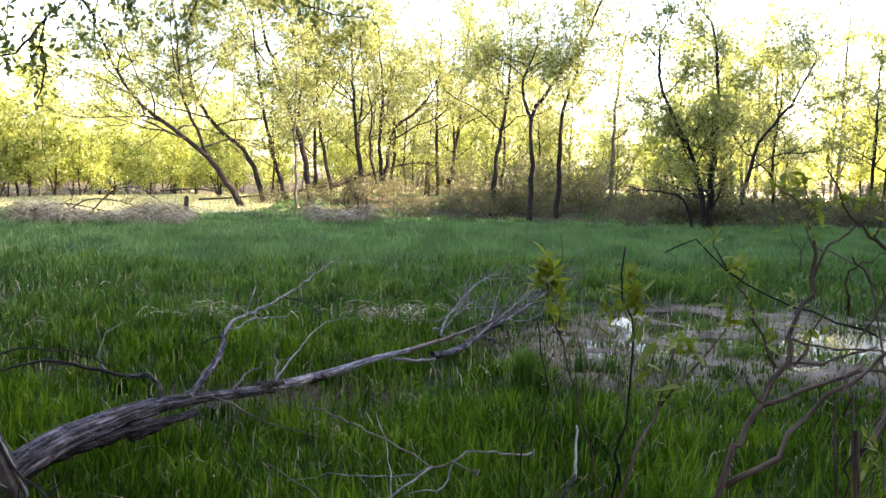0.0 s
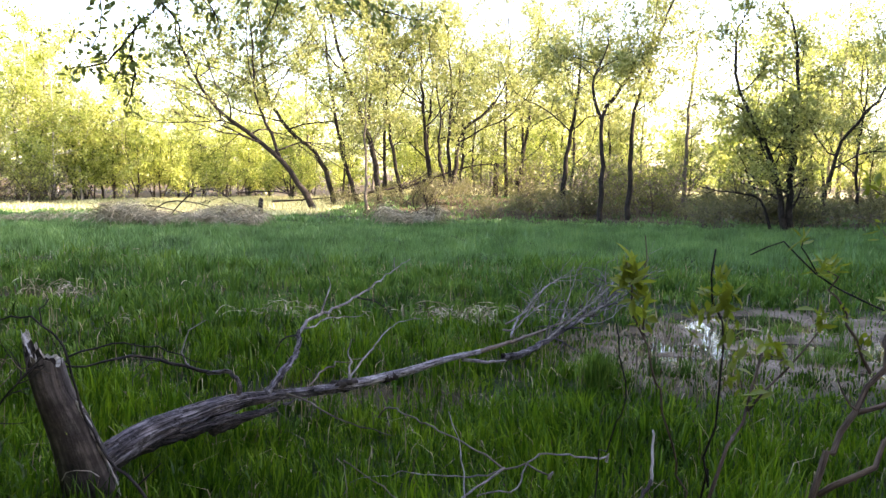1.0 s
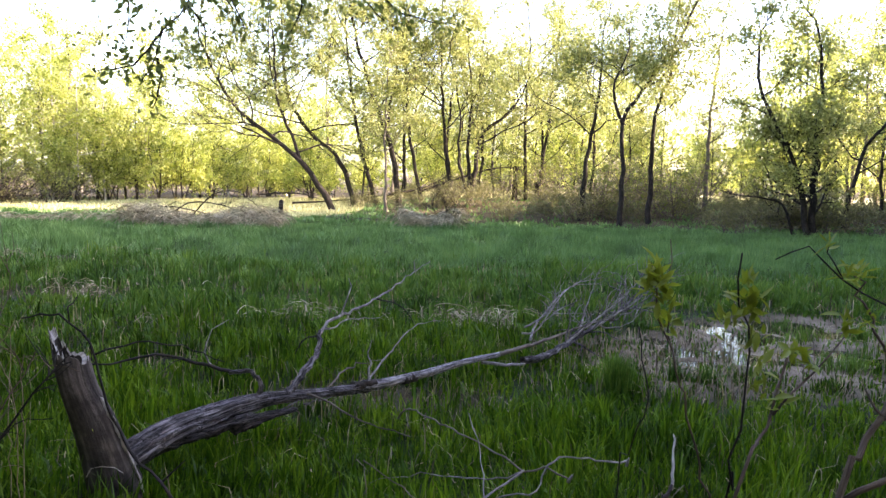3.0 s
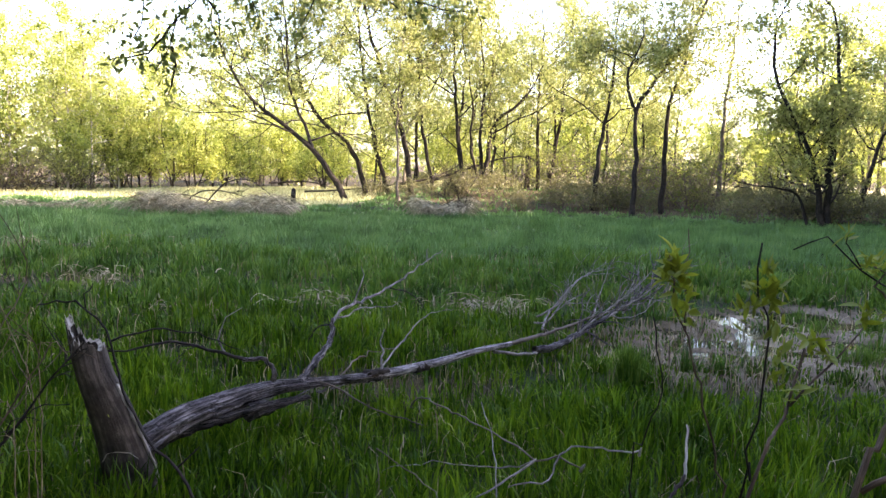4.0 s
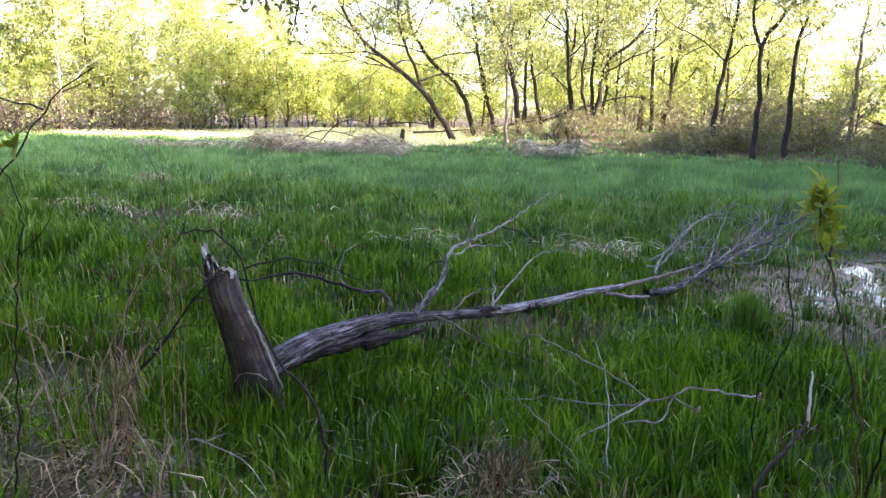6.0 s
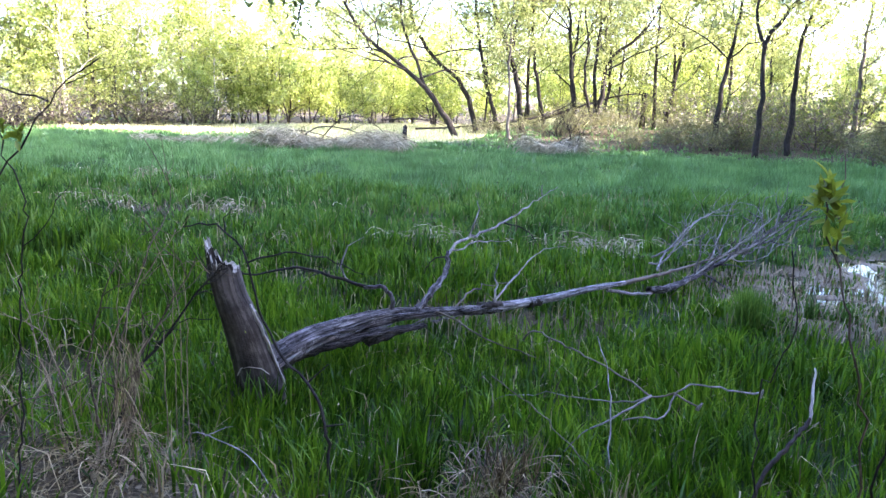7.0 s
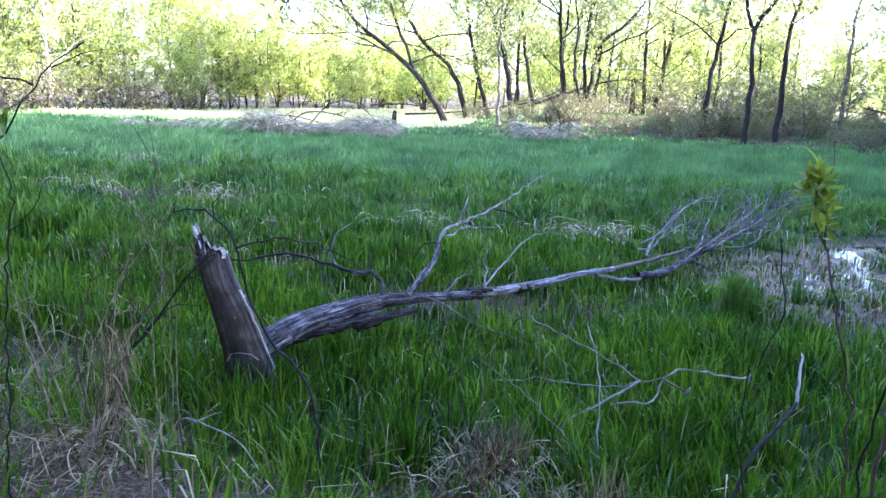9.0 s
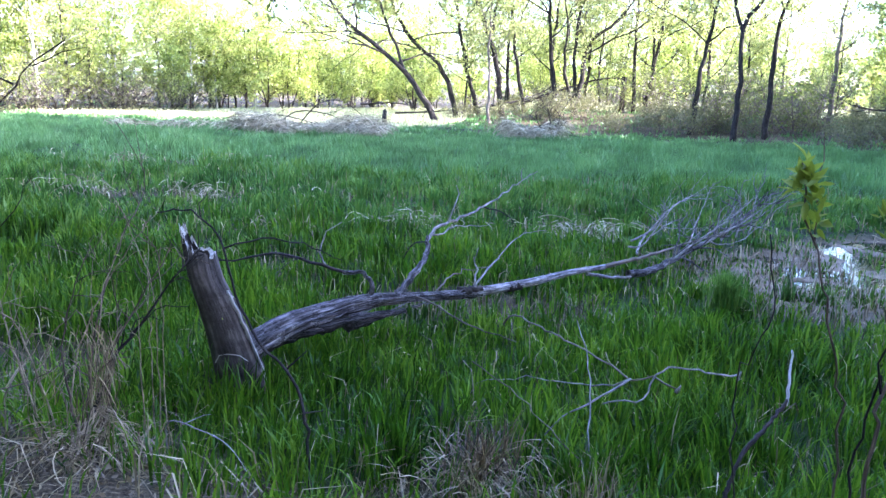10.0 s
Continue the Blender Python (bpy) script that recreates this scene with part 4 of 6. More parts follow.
def build_stump():
    root = thing("broken_stump", (-1.96, 4.22, 0.0), "broken grey leaning tree stump with a splintered top", "stump")
    rng = np.random.default_rng(61)
    sides = 32
    axis = smooth_line([(0.115, 0.02, -0.1), (0.045, 0, 0.2), (-0.016, -0.05, 0.48), (-0.088, -0.10, 0.73), (-0.108, -0.12, 0.885)], 0.04)
    k = len(axis)
    ang = np.linspace(0, 2 * np.pi, sides, endpoint=False)
    u = np.linspace(0, 1, k)
    ridge = np.convolve(np.tile(rng.normal(0, 1, sides), 3), (0.25, 0.5, 0.25), "same")[sides:2 * sides]
    v = np.zeros((k, sides, 3))
    for i in range(k):
        r = 0.160 - 0.076 * u[i]
        rr = r * (1 + 0.05 * ridge + 0.008 * rng.normal(0, 1, sides))
        # the far half is split away, which leaves a thick curved slab
        v[i] = axis[i] + np.stack([rr * np.cos(ang), np.minimum(rr * np.sin(ang), r * (1.1 - 0.75 * u[i])), 0 * ang], -1)
    # the broken rim: high on one side, a level break on the other
    rim = 0.125 * step_up(0.15, 1.0, -np.cos(ang)) + 0.012 * rng.normal(0, 1, sides) - 0.02 * (np.cos(ang) > 0.75)
    for i in range(k - 6, k):
        v[i, :, 2] += rim * (i - (k - 7)) / 6
        v[i, :, 0] -= 0.15 * np.maximum(rim, 0) * (i - (k - 7)) / 6
    inner = v[-1] * 0.74 + v[-1].mean(0) * 0.26 + np.array((0, 0, -0.02))
    core = v[-1] * 0.4 + v[-1].mean(0) * 0.6 + np.array((0, 0, -0.16))
    idx = np.arange(k * sides).reshape(k, sides)
    nx = np.roll(idx, -1, 1)
    f = np.stack([idx[:-1], nx[:-1], nx[1:], idx[1:]], -1).reshape(-1, 4)
    L = np.linspace(0, 1.1, k)
    U = np.arange(sides + 1) / sides * 0.8
    uv = np.array([[(U[j], L[i]), (U[j + 1], L[i]), (U[j + 1], L[i + 1]), (U[j], L[i + 1])] for i in range(k - 1) for j in range(sides)]).reshape(-1, 2)
    part_of("stump_body", mesh_np("stump_body", v.reshape(-1, 3), f, M_STUMP, uv, True), root)
    # pale torn rim and the dark hollow inside it
    j = np.arange(sides)
    jn = np.roll(j, -1)
    quad = np.stack([j, jn, jn + sides, j + sides], -1)
    uvt = np.stack([np.stack([U[:-1], 0 * j], -1), np.stack([U[1:], 0 * j], -1), np.stack([U[1:], 0 * j + 0.03], -1), np.stack([U[:-1], 0 * j + 0.03], -1)], 1).reshape(-1, 2)
    part_of("torn_rim", mesh_np("torn_rim", np.concatenate([v[-1] + np.array((0, 0, 0.001)), inner]), quad, M_SPLINTER, uvt), root, "pale torn wood along the break")
    part_of("hollow", mesh_np("hollow", np.concatenate([inner, core]), quad, M_BARK, uvt), root, "dark hollow inside the break")
    for n in range(11):
        t = Tubes()
        a = rng.uniform(2.3, 4.9)
        m = int(a / (2 * math.pi) * sides) % sides
        p = v[-1][m] * 0.9 + v[-1].mean(0) * 0.1 - np.array((0, 0, 0.03))
        h = rng.uniform(0.03, 0.075)
        t.add(np.array([p, p + np.array((-0.004, -0.002, h * 0.6)), p + np.array((-0.010, 0.003 * rng.normal(), h))]), 0.009, 0.002, 6, flat=0.5)
        part_of("splinter", t.mesh("splinter", M_SPLINTER), root, "pale torn splinter")
    # pale torn edge all down the side where the trunk tore away
    for a, b in ((4, 12), (11, 18), (17, k - 5)):
        run = np.array([axis[i] + np.array(((0.160 - 0.076 * u[i]) * (1.02 + 0.012 * rng.normal()), -0.015 + 0.004 * rng.normal(), 0)) for i in range(a, min(b, k - 4))])
        t = Tubes()
        t.add(smooth_line(run, 0.012), 0.016, 0.010, 8, 1, 0.25, rng, 0.6)
        part_of("torn_edge", t.mesh("torn_edge", M_SPLINTER), root, "pale torn edge of the wood")
    t = Tubes()
    t.add(np.array([(-0.01, -0.19, 0.27), (0.015, -0.195, 0.315), (0.06, -0.19, 0.325), (0.12, -0.16, 0.31), (0.15, -0.13, 0.27)]), 0.0035, 0.002, 6)
    part_of("splinter", t.mesh("splinter", M_SPLINTER), root, "pale hooked splinter")
    for n in range(12):
        t = Tubes()
        a = rng.uniform(3.3, 6.0)
        r = 0.15
        p0 = np.array((r * math.cos(a), r * math.sin(a), rng.uniform(-0.05, 0.10)))
        t.add(np.array([p0, p0 + np.array((0.0, -0.006, 0.06)), p0 + np.array((0.004 * rng.normal(), 0.004, rng.uniform(0.10, 0.2)))]), 0.020, 0.005, 6, flat=0.35)
        part_of("bark_flake", t.mesh("bark_flake", M_BARK), root, "rotten dark bark flake")


def build_log():
    root = thing("fallen_tree", (-1.8, 4.36, 0.0), "fallen dead tree with grey weathered trunk lying in the grass", "fallen tree")
    o = np.array(root.location)
    rng = np.random.default_rng(71)
    t = Tubes()
    line = smooth_line([(-1.90, 4.24, 0.26), (-1.72, 4.5, 0.35), (-1.55, 4.75, 0.37), (-1.34, 4.95, 0.40), (-1.15, 5.15, 0.385), (-0.71, 5.75, 0.28)], 0.014) - o
    t.add(line, 0.088, 0.036, 60, 0.9, 0.0, rng, 0.88, 0.42, ((0, 0.2, 0.42, 0.56, 0.7, 0.85, 1.0), (0.088, 0.082, 0.066, 0.046, 0.036, 0.038, 0.042)))
    part_of("trunk", t.mesh("trunk", M_LOG), root)
    t = Tubes()
    line = smooth_line([(-0.73, 5.72, 0.29), (-0.29, 6.3, 0.255), (0.04, 6.7, 0.26), (0.36, 7.05, 0.25)], 0.02) - o
    t.add(line, 0.038, 0.023, 30, 1, 0.0, rng, 1.0, 0.26)
    part_of("trunk", t.mesh("trunk", M_LOG_PALE), root, "barkless bleached upper trunk")
    # loose bark slabs under and along the butt, dark for the shadow there too
    for a, b, r in (((-1.56, 4.62, 0.30), (-1.18, 4.98, 0.33), 0.058), ((-1.42, 4.74, 0.285), (-1.10, 5.07, 0.325), 0.045), ((-1.78, 4.38, 0.275), (-1.50, 4.66, 0.30), 0.05)):
        t = Tubes()
        p = smooth_line([a, tuple((np.array(a) + np.array(b)) / 2 + np.array((0.01, -0.01, 0.015))), b], 0.03) - o
        t.add(p + rng.normal(0, 0.003, p.shape), r, r * 0.5, 20, 1, 0.17, rng, 0.6, 0.5)
        part_of("bark_slab", t.mesh("bark_slab", M_LOG_DARK), root, "split slab of loose bark, darkened for the shadow under the log")
    for i in range(16):
        t = Tubes()
        s = rng.uniform(0.0, 1)
        p = np.array((-1.85 + 1.1 * s, 4.28 + 1.42 * s, 0.37 - 0.05 * s)) - o + np.array((0.03, -0.05, 0.0)) + rng.normal(0, 0.012, 3)
        d = np.array((0.6, 0.78, 0.0)) + rng.normal(0, 0.10, 3)
        t.add(np.array([p, p + d * 0.06, p + d * rng.uniform(0.1, 0.2) + np.array((0, 0, 0.012))]), 0.013, 0.004, 6, flat=0.4)
        part_of("bark_strip", t.mesh("bark_strip", M_LOG), root)
    # dark knot band
    stem_part(root, "knot", [(-0.80, 5.63, 0.31), (-0.66, 5.82, 0.285)], 0.052, 0.046, M_BARK, 12, 0.02, 0.004, 3, rough=0.16)
    stem_part(root, "knot", [(-0.46, 6.07, 0.255), (-0.36, 6.21, 0.25)], 0.038, 0.034, M_BARK, 12, 0.02, 0.004, 4, rough=0.18)
    # upper trunk and crown
    twiggy(root, "branch", [(0.34, 7.03, 0.25), (0.76, 7.6, 0.24), (1.24, 8.2, 0.27), (1.75, 8.7, 0.33)], 0.024, 0.005, M_BARK_GREY, 6, 0.3, 81)
    stem_part(root, "branch", [(0.20, 6.86, 0.22), (0.42, 7.0, 0.17), (0.62, 7.15, 0.15)], 0.018, 0.010, M_TWIG_PALE, 7, seed=5)
    twiggy(root, "branch", [(0.60, 7.3, 0.14), (0.81, 7.5, 0.13), (1.08, 7.9, 0.15), (1.49, 8.6, 0.19), (2.0, 9.3, 0.32), (2.45, 9.8, 0.59)], 0.040, 0.006, M_LOG, 26, 0.55, 82, up=0.4)
    twiggy(root, "branch", [(1.08, 7.9, 0.15), (1.35, 8.3, 0.25), (1.72, 8.7, 0.42), (2.05, 8.9, 0.66), (2.2, 9.0, 0.88)], 0.017, 0.003, M_TWIG_PALE, 12, 0.45, 83, up=0.8)
    twiggy(root, "branch", [(1.49, 8.6, 0.19), (1.95, 8.95, 0.38), (2.3, 9.1, 0.6), (2.6, 9.3, 0.72)], 0.015, 0.003, M_TWIG_PALE, 13, 0.4, 84, up=0.8)
    twiggy(root, "branch", [(0.75, 7.95, 0.20), (0.85, 8.3, 0.28), (1.09, 8.7, 0.47), (1.27, 9.1, 0.54), (1.55, 9.6, 0.59), (1.91, 9.9, 0.61)], 0.014, 0.003, M_TWIG_PALE, 13, 0.4, 85, up=0.3)
    twiggy(root, "branch", [(1.3, 8.3, 0.2), (1.5, 8.9, 0.4), (1.62, 9.2, 0.55), (1.72, 9.3, 0.8)], 0.013, 0.003, M_TWIG_PALE, 10, 0.4, 86, up=0.6)
    # bleached twigs of the crown: upright at its end, spread over the grass at its side
    for k, (pts, r) in enumerate((
        ([(2.06, 9.40, 0.16), (2.09, 9.40, 0.40), (2.06, 9.40, 0.63), (2.07, 9.40, 0.81), (2.11, 9.40, 0.84)], 0.0110),
        ([(2.21, 9.40, 0.24), (2.22, 9.40, 0.49), (2.25, 9.40, 0.74)], 0.0080),
        ([(2.44, 9.70, 0.28), (2.50, 9.70, 0.43), (2.55, 9.70, 0.64), (2.58, 9.70, 0.81)], 0.0100),
        ([(2.42, 9.70, 0.28), (2.57, 9.70, 0.47), (2.74, 9.70, 0.60)], 0.0090),
        ([(1.69, 8.90, 0.20), (1.73, 8.90, 0.35), (1.76, 9.00, 0.50), (1.87, 9.00, 0.61)], 0.0120),
        ([(1.82, 9.10, 0.17), (1.95, 9.10, 0.38), (2.06, 9.20, 0.51)], 0.0130),
        ([(1.55, 8.70, 0.27), (1.71, 8.80, 0.18), (2.01, 9.00, 0.19), (2.18, 9.20, 0.27), (2.38, 9.40, 0.33)], 0.0100),
        ([(1.96, 9.20, 0.26), (2.11, 9.30, 0.28), (2.26, 9.30, 0.42), (2.40, 9.40, 0.51)], 0.0090),
        ([(2.16, 9.30, 0.23), (2.32, 9.40, 0.47), (2.35, 9.40, 0.70)], 0.0070),
        ([(0.71, 8.30, 0.19), (0.85, 8.40, 0.19), (1.00, 8.60, 0.31), (1.16, 8.80, 0.50), (1.32, 9.00, 0.60), (1.42, 9.10, 0.63), (1.58, 9.20, 0.62), (1.76, 9.30, 0.61)], 0.0120),
        ([(1.40, 9.10, 0.63), (1.53, 9.20, 0.68), (1.66, 9.30, 0.77)], 0.0060),
        ([(1.08, 8.80, 0.59), (1.15, 8.80, 0.48), (1.14, 8.70, 0.33)], 0.0070),
        ([(0.75, 8.40, 0.24), (0.93, 8.50, 0.33), (1.08, 8.70, 0.40), (1.15, 8.80, 0.48)], 0.0130),
        ([(1.08, 8.60, 0.37), (1.23, 8.70, 0.43), (1.33, 8.70, 0.48), (1.35, 8.70, 0.54)], 0.0090),
        ([(0.92, 8.50, 0.25), (1.07, 8.60, 0.35), (1.26, 8.70, 0.35), (1.48, 8.80, 0.34)], 0.0080),
        ([(1.33, 8.70, 0.28), (1.35, 8.70, 0.39), (1.43, 8.80, 0.44)], 0.0060),
        ([(0.94, 8.70, 0.49), (1.04, 8.70, 0.41), (1.14, 8.70, 0.36)], 0.0060),
        ([(1.01, 8.20, 0.01), (1.29, 8.50, 0.14), (1.52, 8.80, 0.31), (1.67, 8.90, 0.34)], 0.0090),
    )):
        twiggy(root, "branch", pts, r, 0.0028, M_TWIG_PALE, 3, 0.24, 700 + k, up=0.7)
    # large limb standing up from the trunk
    limb = stem_part(root, "limb", [(-1.17, 5.1, 0.40), (-1.1, 5.3, 0.49), (-1.05, 5.6, 0.57), (-1.06, 5.8, 0.69)], 0.026, 0.017, M_LOG, 12, 0.03, 0.006, 6, rough=0.12)
    stem_part(root, "branch", [(-1.06, 5.79, 0.67), (-0.99, 6.0, 0.745), (-0.7, 6.5, 0.82), (-0.53, 6.8, 0.93), (-0.29, 7.2, 1.06)], 0.014, 0.004, M_TWIG_PALE, 7, 0.05, 0.009, 7)
    stem_part(root, "twig", [(-0.7, 6.5, 0.82), (-0.56, 6.6, 0.77), (-0.46, 6.68, 0.68), (-0.41, 6.7, 0.6)], 0.007, 0.003, M_TWIG_DARK, 5, 0.05, 0.004, 8)
    stem_part(root, "twig", [(-1.05, 5.85, 0.69), (-0.96, 5.9, 0.70), (-0.88, 6.0, 0.735), (-0.74, 6.2, 0.71), (-0.62, 6.3, 0.73)], 0.008, 0.003, M_TWIG_PALE, 5, 0.05, 0.006, 9)
    stem_part(root, "twig", [(-0.94, 6.05, 0.76), (-0.91, 6.1, 0.87), (-0.88, 6.2, 0.97), (-0.91, 6.25, 1.03)], 0.008, 0.003, M_TWIG_PALE, 5, 0.05, 0.004, 10)
    stem_part(root, "twig", [(-0.41, 7.0, 1.0), (-0.42, 7.02, 1.06), (-0.41, 7.03, 1.1)], 0.007, 0.003, M_TWIG_PALE, 5, 0.03, 0.002, 11)
    stem_part(root, "twig", [(-1.06, 5.75, 0.66), (-1.13, 5.7, 0.66), (-1.18, 5.68, 0.62), (-1.22, 5.66, 0.54)], 0.007, 0.003, M_TWIG_DARK, 5, 0.03, 0.003, 12)
    # crooked limb reaching back over the butt
    stem_part(root, "limb", [(-1.31, 4.97, 0.42), (-1.305, 4.95, 0.53), (-1.35, 4.9, 0.605), (-1.47, 4.85, 0.615)], 0.018, 0.013, M_LOG, 8, 0.03, 0.004, 13, rough=0.1)
    twiggy(root, "branch", [(-1.46, 4.855, 0.615), (-1.66, 4.8, 0.68), (-1.86, 4.7, 0.755), (-2.08, 4.6, 0.71), (-2.3, 4.55, 0.74)], 0.013, 0.004, M_TWIG_DARK, 6, 0.3, 87, up=0.1)
    stem_part(root, "twig", [(-1.55, 4.83, 0.64), (-1.62, 4.85, 0.74), (-1.58, 4.9, 0.86), (-1.5, 4.95, 0.92)], 0.007, 0.003, M_TWIG_PALE, 5, 0.04, 0.004, 14)
    # small twigs on the middle of the trunk
    stem_part(root, "twig", [(-0.69, 5.75, 0.33), (-0.69, 5.8, 0.46), (-0.72, 5.85, 0.52), (-0.68, 5.9, 0.6)], 0.010, 0.003, M_TWIG_PALE, 5, 0.04, 0.006, 15)
    stem_part(root, "twig", [(-0.69, 5.8, 0.34), (-0.64, 5.9, 0.41), (-0.56, 6.0, 0.48), (-0.4, 6.3, 0.63), (-0.18, 6.5, 0.65)], 0.009, 0.003, M_TWIG_PALE, 5, 0.05, 0.006, 16)
    stem_part(root, "twig", [(-0.95, 5.4, 0.36), (-0.85, 5.7, 0.43), (-0.8, 5.9, 0.42), (-0.6, 6.2, 0.4)], 0.008, 0.003, M_BARK_GREY, 5, 0.05, 0.007, 17)
    stem_part(root, "twig", [(-1.05, 5.22, 0.38), (-0.85, 5.1, 0.33), (-0.6, 4.95, 0.27), (-0.35, 4.85, 0.24)], 0.008, 0.003, M_BARK_GREY, 5, 0.05, 0.008, 18)


build_stump()
build_log()


# ---- fallen branches in the grass ----
def build_fallen_branch():
    root = thing("fallen_branch", (0.26, 4.0, 0.0), "thin forked dead branch lying over the tall grass", "branch")
    stem_part(root, "stem", [(-0.45, 5.3, 0.20), (-0.39, 5.2, 0.30), (-0.04, 4.5, 0.38), (0.13, 4.2, 0.39), (0.26, 4.0, 0.37), (0.36, 3.95, 0.40), (0.47, 3.85, 0.38)], 0.0059, 0.0050, M_BARK_GREY, 6, 0.06, 0.0075, 21)
    stem_part(root, "knob", [(0.46, 3.86, 0.37), (0.475, 3.845, 0.41)], 0.0102, 0.0059, M_TWIG_PALE, 6, 0.02, 0.002, 22)
    stem_part(root, "twig", [(0.26, 4.0, 0.37), (0.12, 4.05, 0.3), (-0.1, 4.2, 0.25), (-0.48, 4.4, 0.15), (-0.6, 4.4, 0.05)], 0.0050, 0.0023, M_TWIG_PALE, 6, 0.06, 0.0075, 23)
    stem_part(root, "twig", [(0.26, 4.0, 0.37), (0.07, 3.9, 0.27), (-0.08, 3.85, 0.2), (-0.2, 3.8, 0.05)], 0.0066, 0.0029, M_TWIG_PALE, 6, 0.05, 0.004, 24)
    stem_part(root, "twig", [(0.10, 3.72, 0.34), (0.19, 3.7, 0.36), (0.28, 3.72, 0.38), (0.32, 3.76, 0.44), (0.38, 3.8, 0.51), (0.5, 3.8, 0.51), (0.73, 3.8, 0.49)], 0.0043, 0.0050, M_TWIG_PALE, 6, 0.04, 0.0075, 25)
    stem_part(root, "knob", [(0.725, 3.8, 0.48), (0.735, 3.8, 0.52)], 0.0079, 0.0050, M_TWIG_PALE, 6, 0.02, 0.001, 26)
    stem_part(root, "twig", [(-0.03, 4.0, 0.66), (0.02, 3.92, 0.55), (0.04, 3.9, 0.49), (0.04, 3.7, 0.34), (0.03, 3.5, 0.16), (0.06, 3.4, 0.0)], 0.0029, 0.0043, M_TWIG_PALE, 5, 0.06, 0.006, 27)
    stem_part(root, "twig", [(-0.55, 3.95, 0.42), (-0.3, 3.75, 0.33), (-0.1, 3.5, 0.24), (0.12, 3.3, 0.12)], 0.0036, 0.0029, M_BARK_GREY, 5, 0.06, 0.006, 28)


def build_stick():
    root = thing("dead_stick", (0.5, 2.95, 0.1), "crooked barkless dead stick standing out of the grass", "stick")
    stem_part(root, "stem", [(0.42, 2.85, 0.1), (0.55, 3.05, 0.41), (0.68, 3.2, 0.5), (0.81, 3.35, 0.57)], 0.0105, 0.0078, M_TWIG_DARK, 10, 0.02, 0.003, 31, rough=0.12)
    stem_part(root, "tip", [(0.80, 3.34, 0.56), (0.82, 3.4, 0.63), (0.85, 3.5, 0.74)], 0.0078, 0.0045, M_SPLINTER, 8, 0.02, 0.002, 32, "white bleached tip")


def build_bank_twigs():
    root = thing("dead_stick", (-1.6, 2.97, 0.3), "pale forked dead twig lying on the grass of the bank", "stick")
    stem_part(root, "stem", [(-1.74, 3.03, 0.25), (-1.72, 3.0, 0.415), (-1.54, 2.95, 0.412), (-1.38, 2.85, 0.385), (-1.30, 2.8, 0.33)], 0.0036, 0.002, M_TWIG_PALE, 6, 0.04, 0.005, 33)
    stem_part(root, "twig", [(-1.65, 2.98, 0.415), (-1.60, 3.02, 0.43), (-1.555, 3.05, 0.44)], 0.0028, 0.0015, M_TWIG_PALE, 5, 0.03, 0.003, 34)
    root = thing("dead_stick", (-2.2, 2.85, 0.3), "long pale dry stem leaning over straw", "stick")
    stem_part(root, "stem", [(-2.45, 2.62, 0.28), (-2.33, 2.7, 0.56), (-2.17, 2.9, 0.62), (-2.13, 3.0, 0.735)], 0.0032, 0.002, M_TWIG_BROWN, 6, 0.04, 0.005, 35)


build_fallen_branch()
build_stick()
build_bank_twigs()


# ---- shrubs near the path ----
def leaf_blade(name, bend, mat):
    """One small pointed leaf of unit length, folded along its rib."""
    v, f = [], []
    for i, (y, w) in enumerate(((0, 0.02), (0.2, 0.13), (0.45, 0.19), (0.75, 0.12), (1.0, 0.0))):
        z = bend * y * y
        v += [(-w, y, z + w * 0.45), (0, y, z), (w, y, z + w * 0.45)]
    for i in range(4):
        k = 3 * i
        f += [(k, k + 1, k + 4, k + 3), (k + 1, k + 2, k + 5, k + 4)]
    return mesh_np(name, v, f, mat, smooth=True)


LEAVES = [leaf_blade("leaf", b, M_LEAF_NEAR) for b in (-0.25, 0.1, 0.3)]
LEAVES_DARK = [leaf_blade("leaf", b, M_LEAF_DARK) for b in (-0.3, 0.1, 0.25)]


def add_leaf(parent, at, size, way, rng, kinds):
    q = Vector(way).to_track_quat("Y", "Z").to_matrix().to_4x4()
    ob = part_of("leaf", kinds[int(rng.integers(0, len(kinds)))], parent)
    ob.matrix_local = Matrix.Translation(Vector(at)) @ q @ Matrix.Rotation(rng.uniform(-0.9, 0.9), 4, "Y") @ Matrix.Scale(size, 4)


def leaf_tuft(parent, at, n, size, rng, up=0.45, spread=0.006):
    o = np.array(parent.location)
    for i in range(int(n * 2.4)):
        d = unit(rng.normal(0, 1, 3) + np.array((0, 0, up)))
        add_leaf(parent, np.array(at) - o + rng.normal(0, spread, 3) + np.array((0, 0, rng.uniform(-0.02, 0.01))), size * 0.8 * rng.uniform(0.6, 1.3), d, rng, LEAVES)


def shrub(foot, stems, tufts, label, seed, mat=None, size=0.042, name="shrub", thick=0.66):
    """stems: lines with radii; tufts: place and number of leaves."""
    rng = np.random.default_rng(seed)
    x, y = foot
    root = thing(name, (x, y, gz1(x, y)), label, "shrub", "shrubs beside the path")
    for i, (line, r0, r1) in enumerate(stems):
        stem_part(root, "stem", line, r0 * thick, r1 * thick, mat or M_TWIG_BROWN, 6, 0.045, 0.005, seed * 10 + i)
    for at, n in tufts:
        leaf_tuft(root, at, n, size, rng)
    return root


def foot3(x, y):
    return (x, y, gz1(x, y) - 0.05)


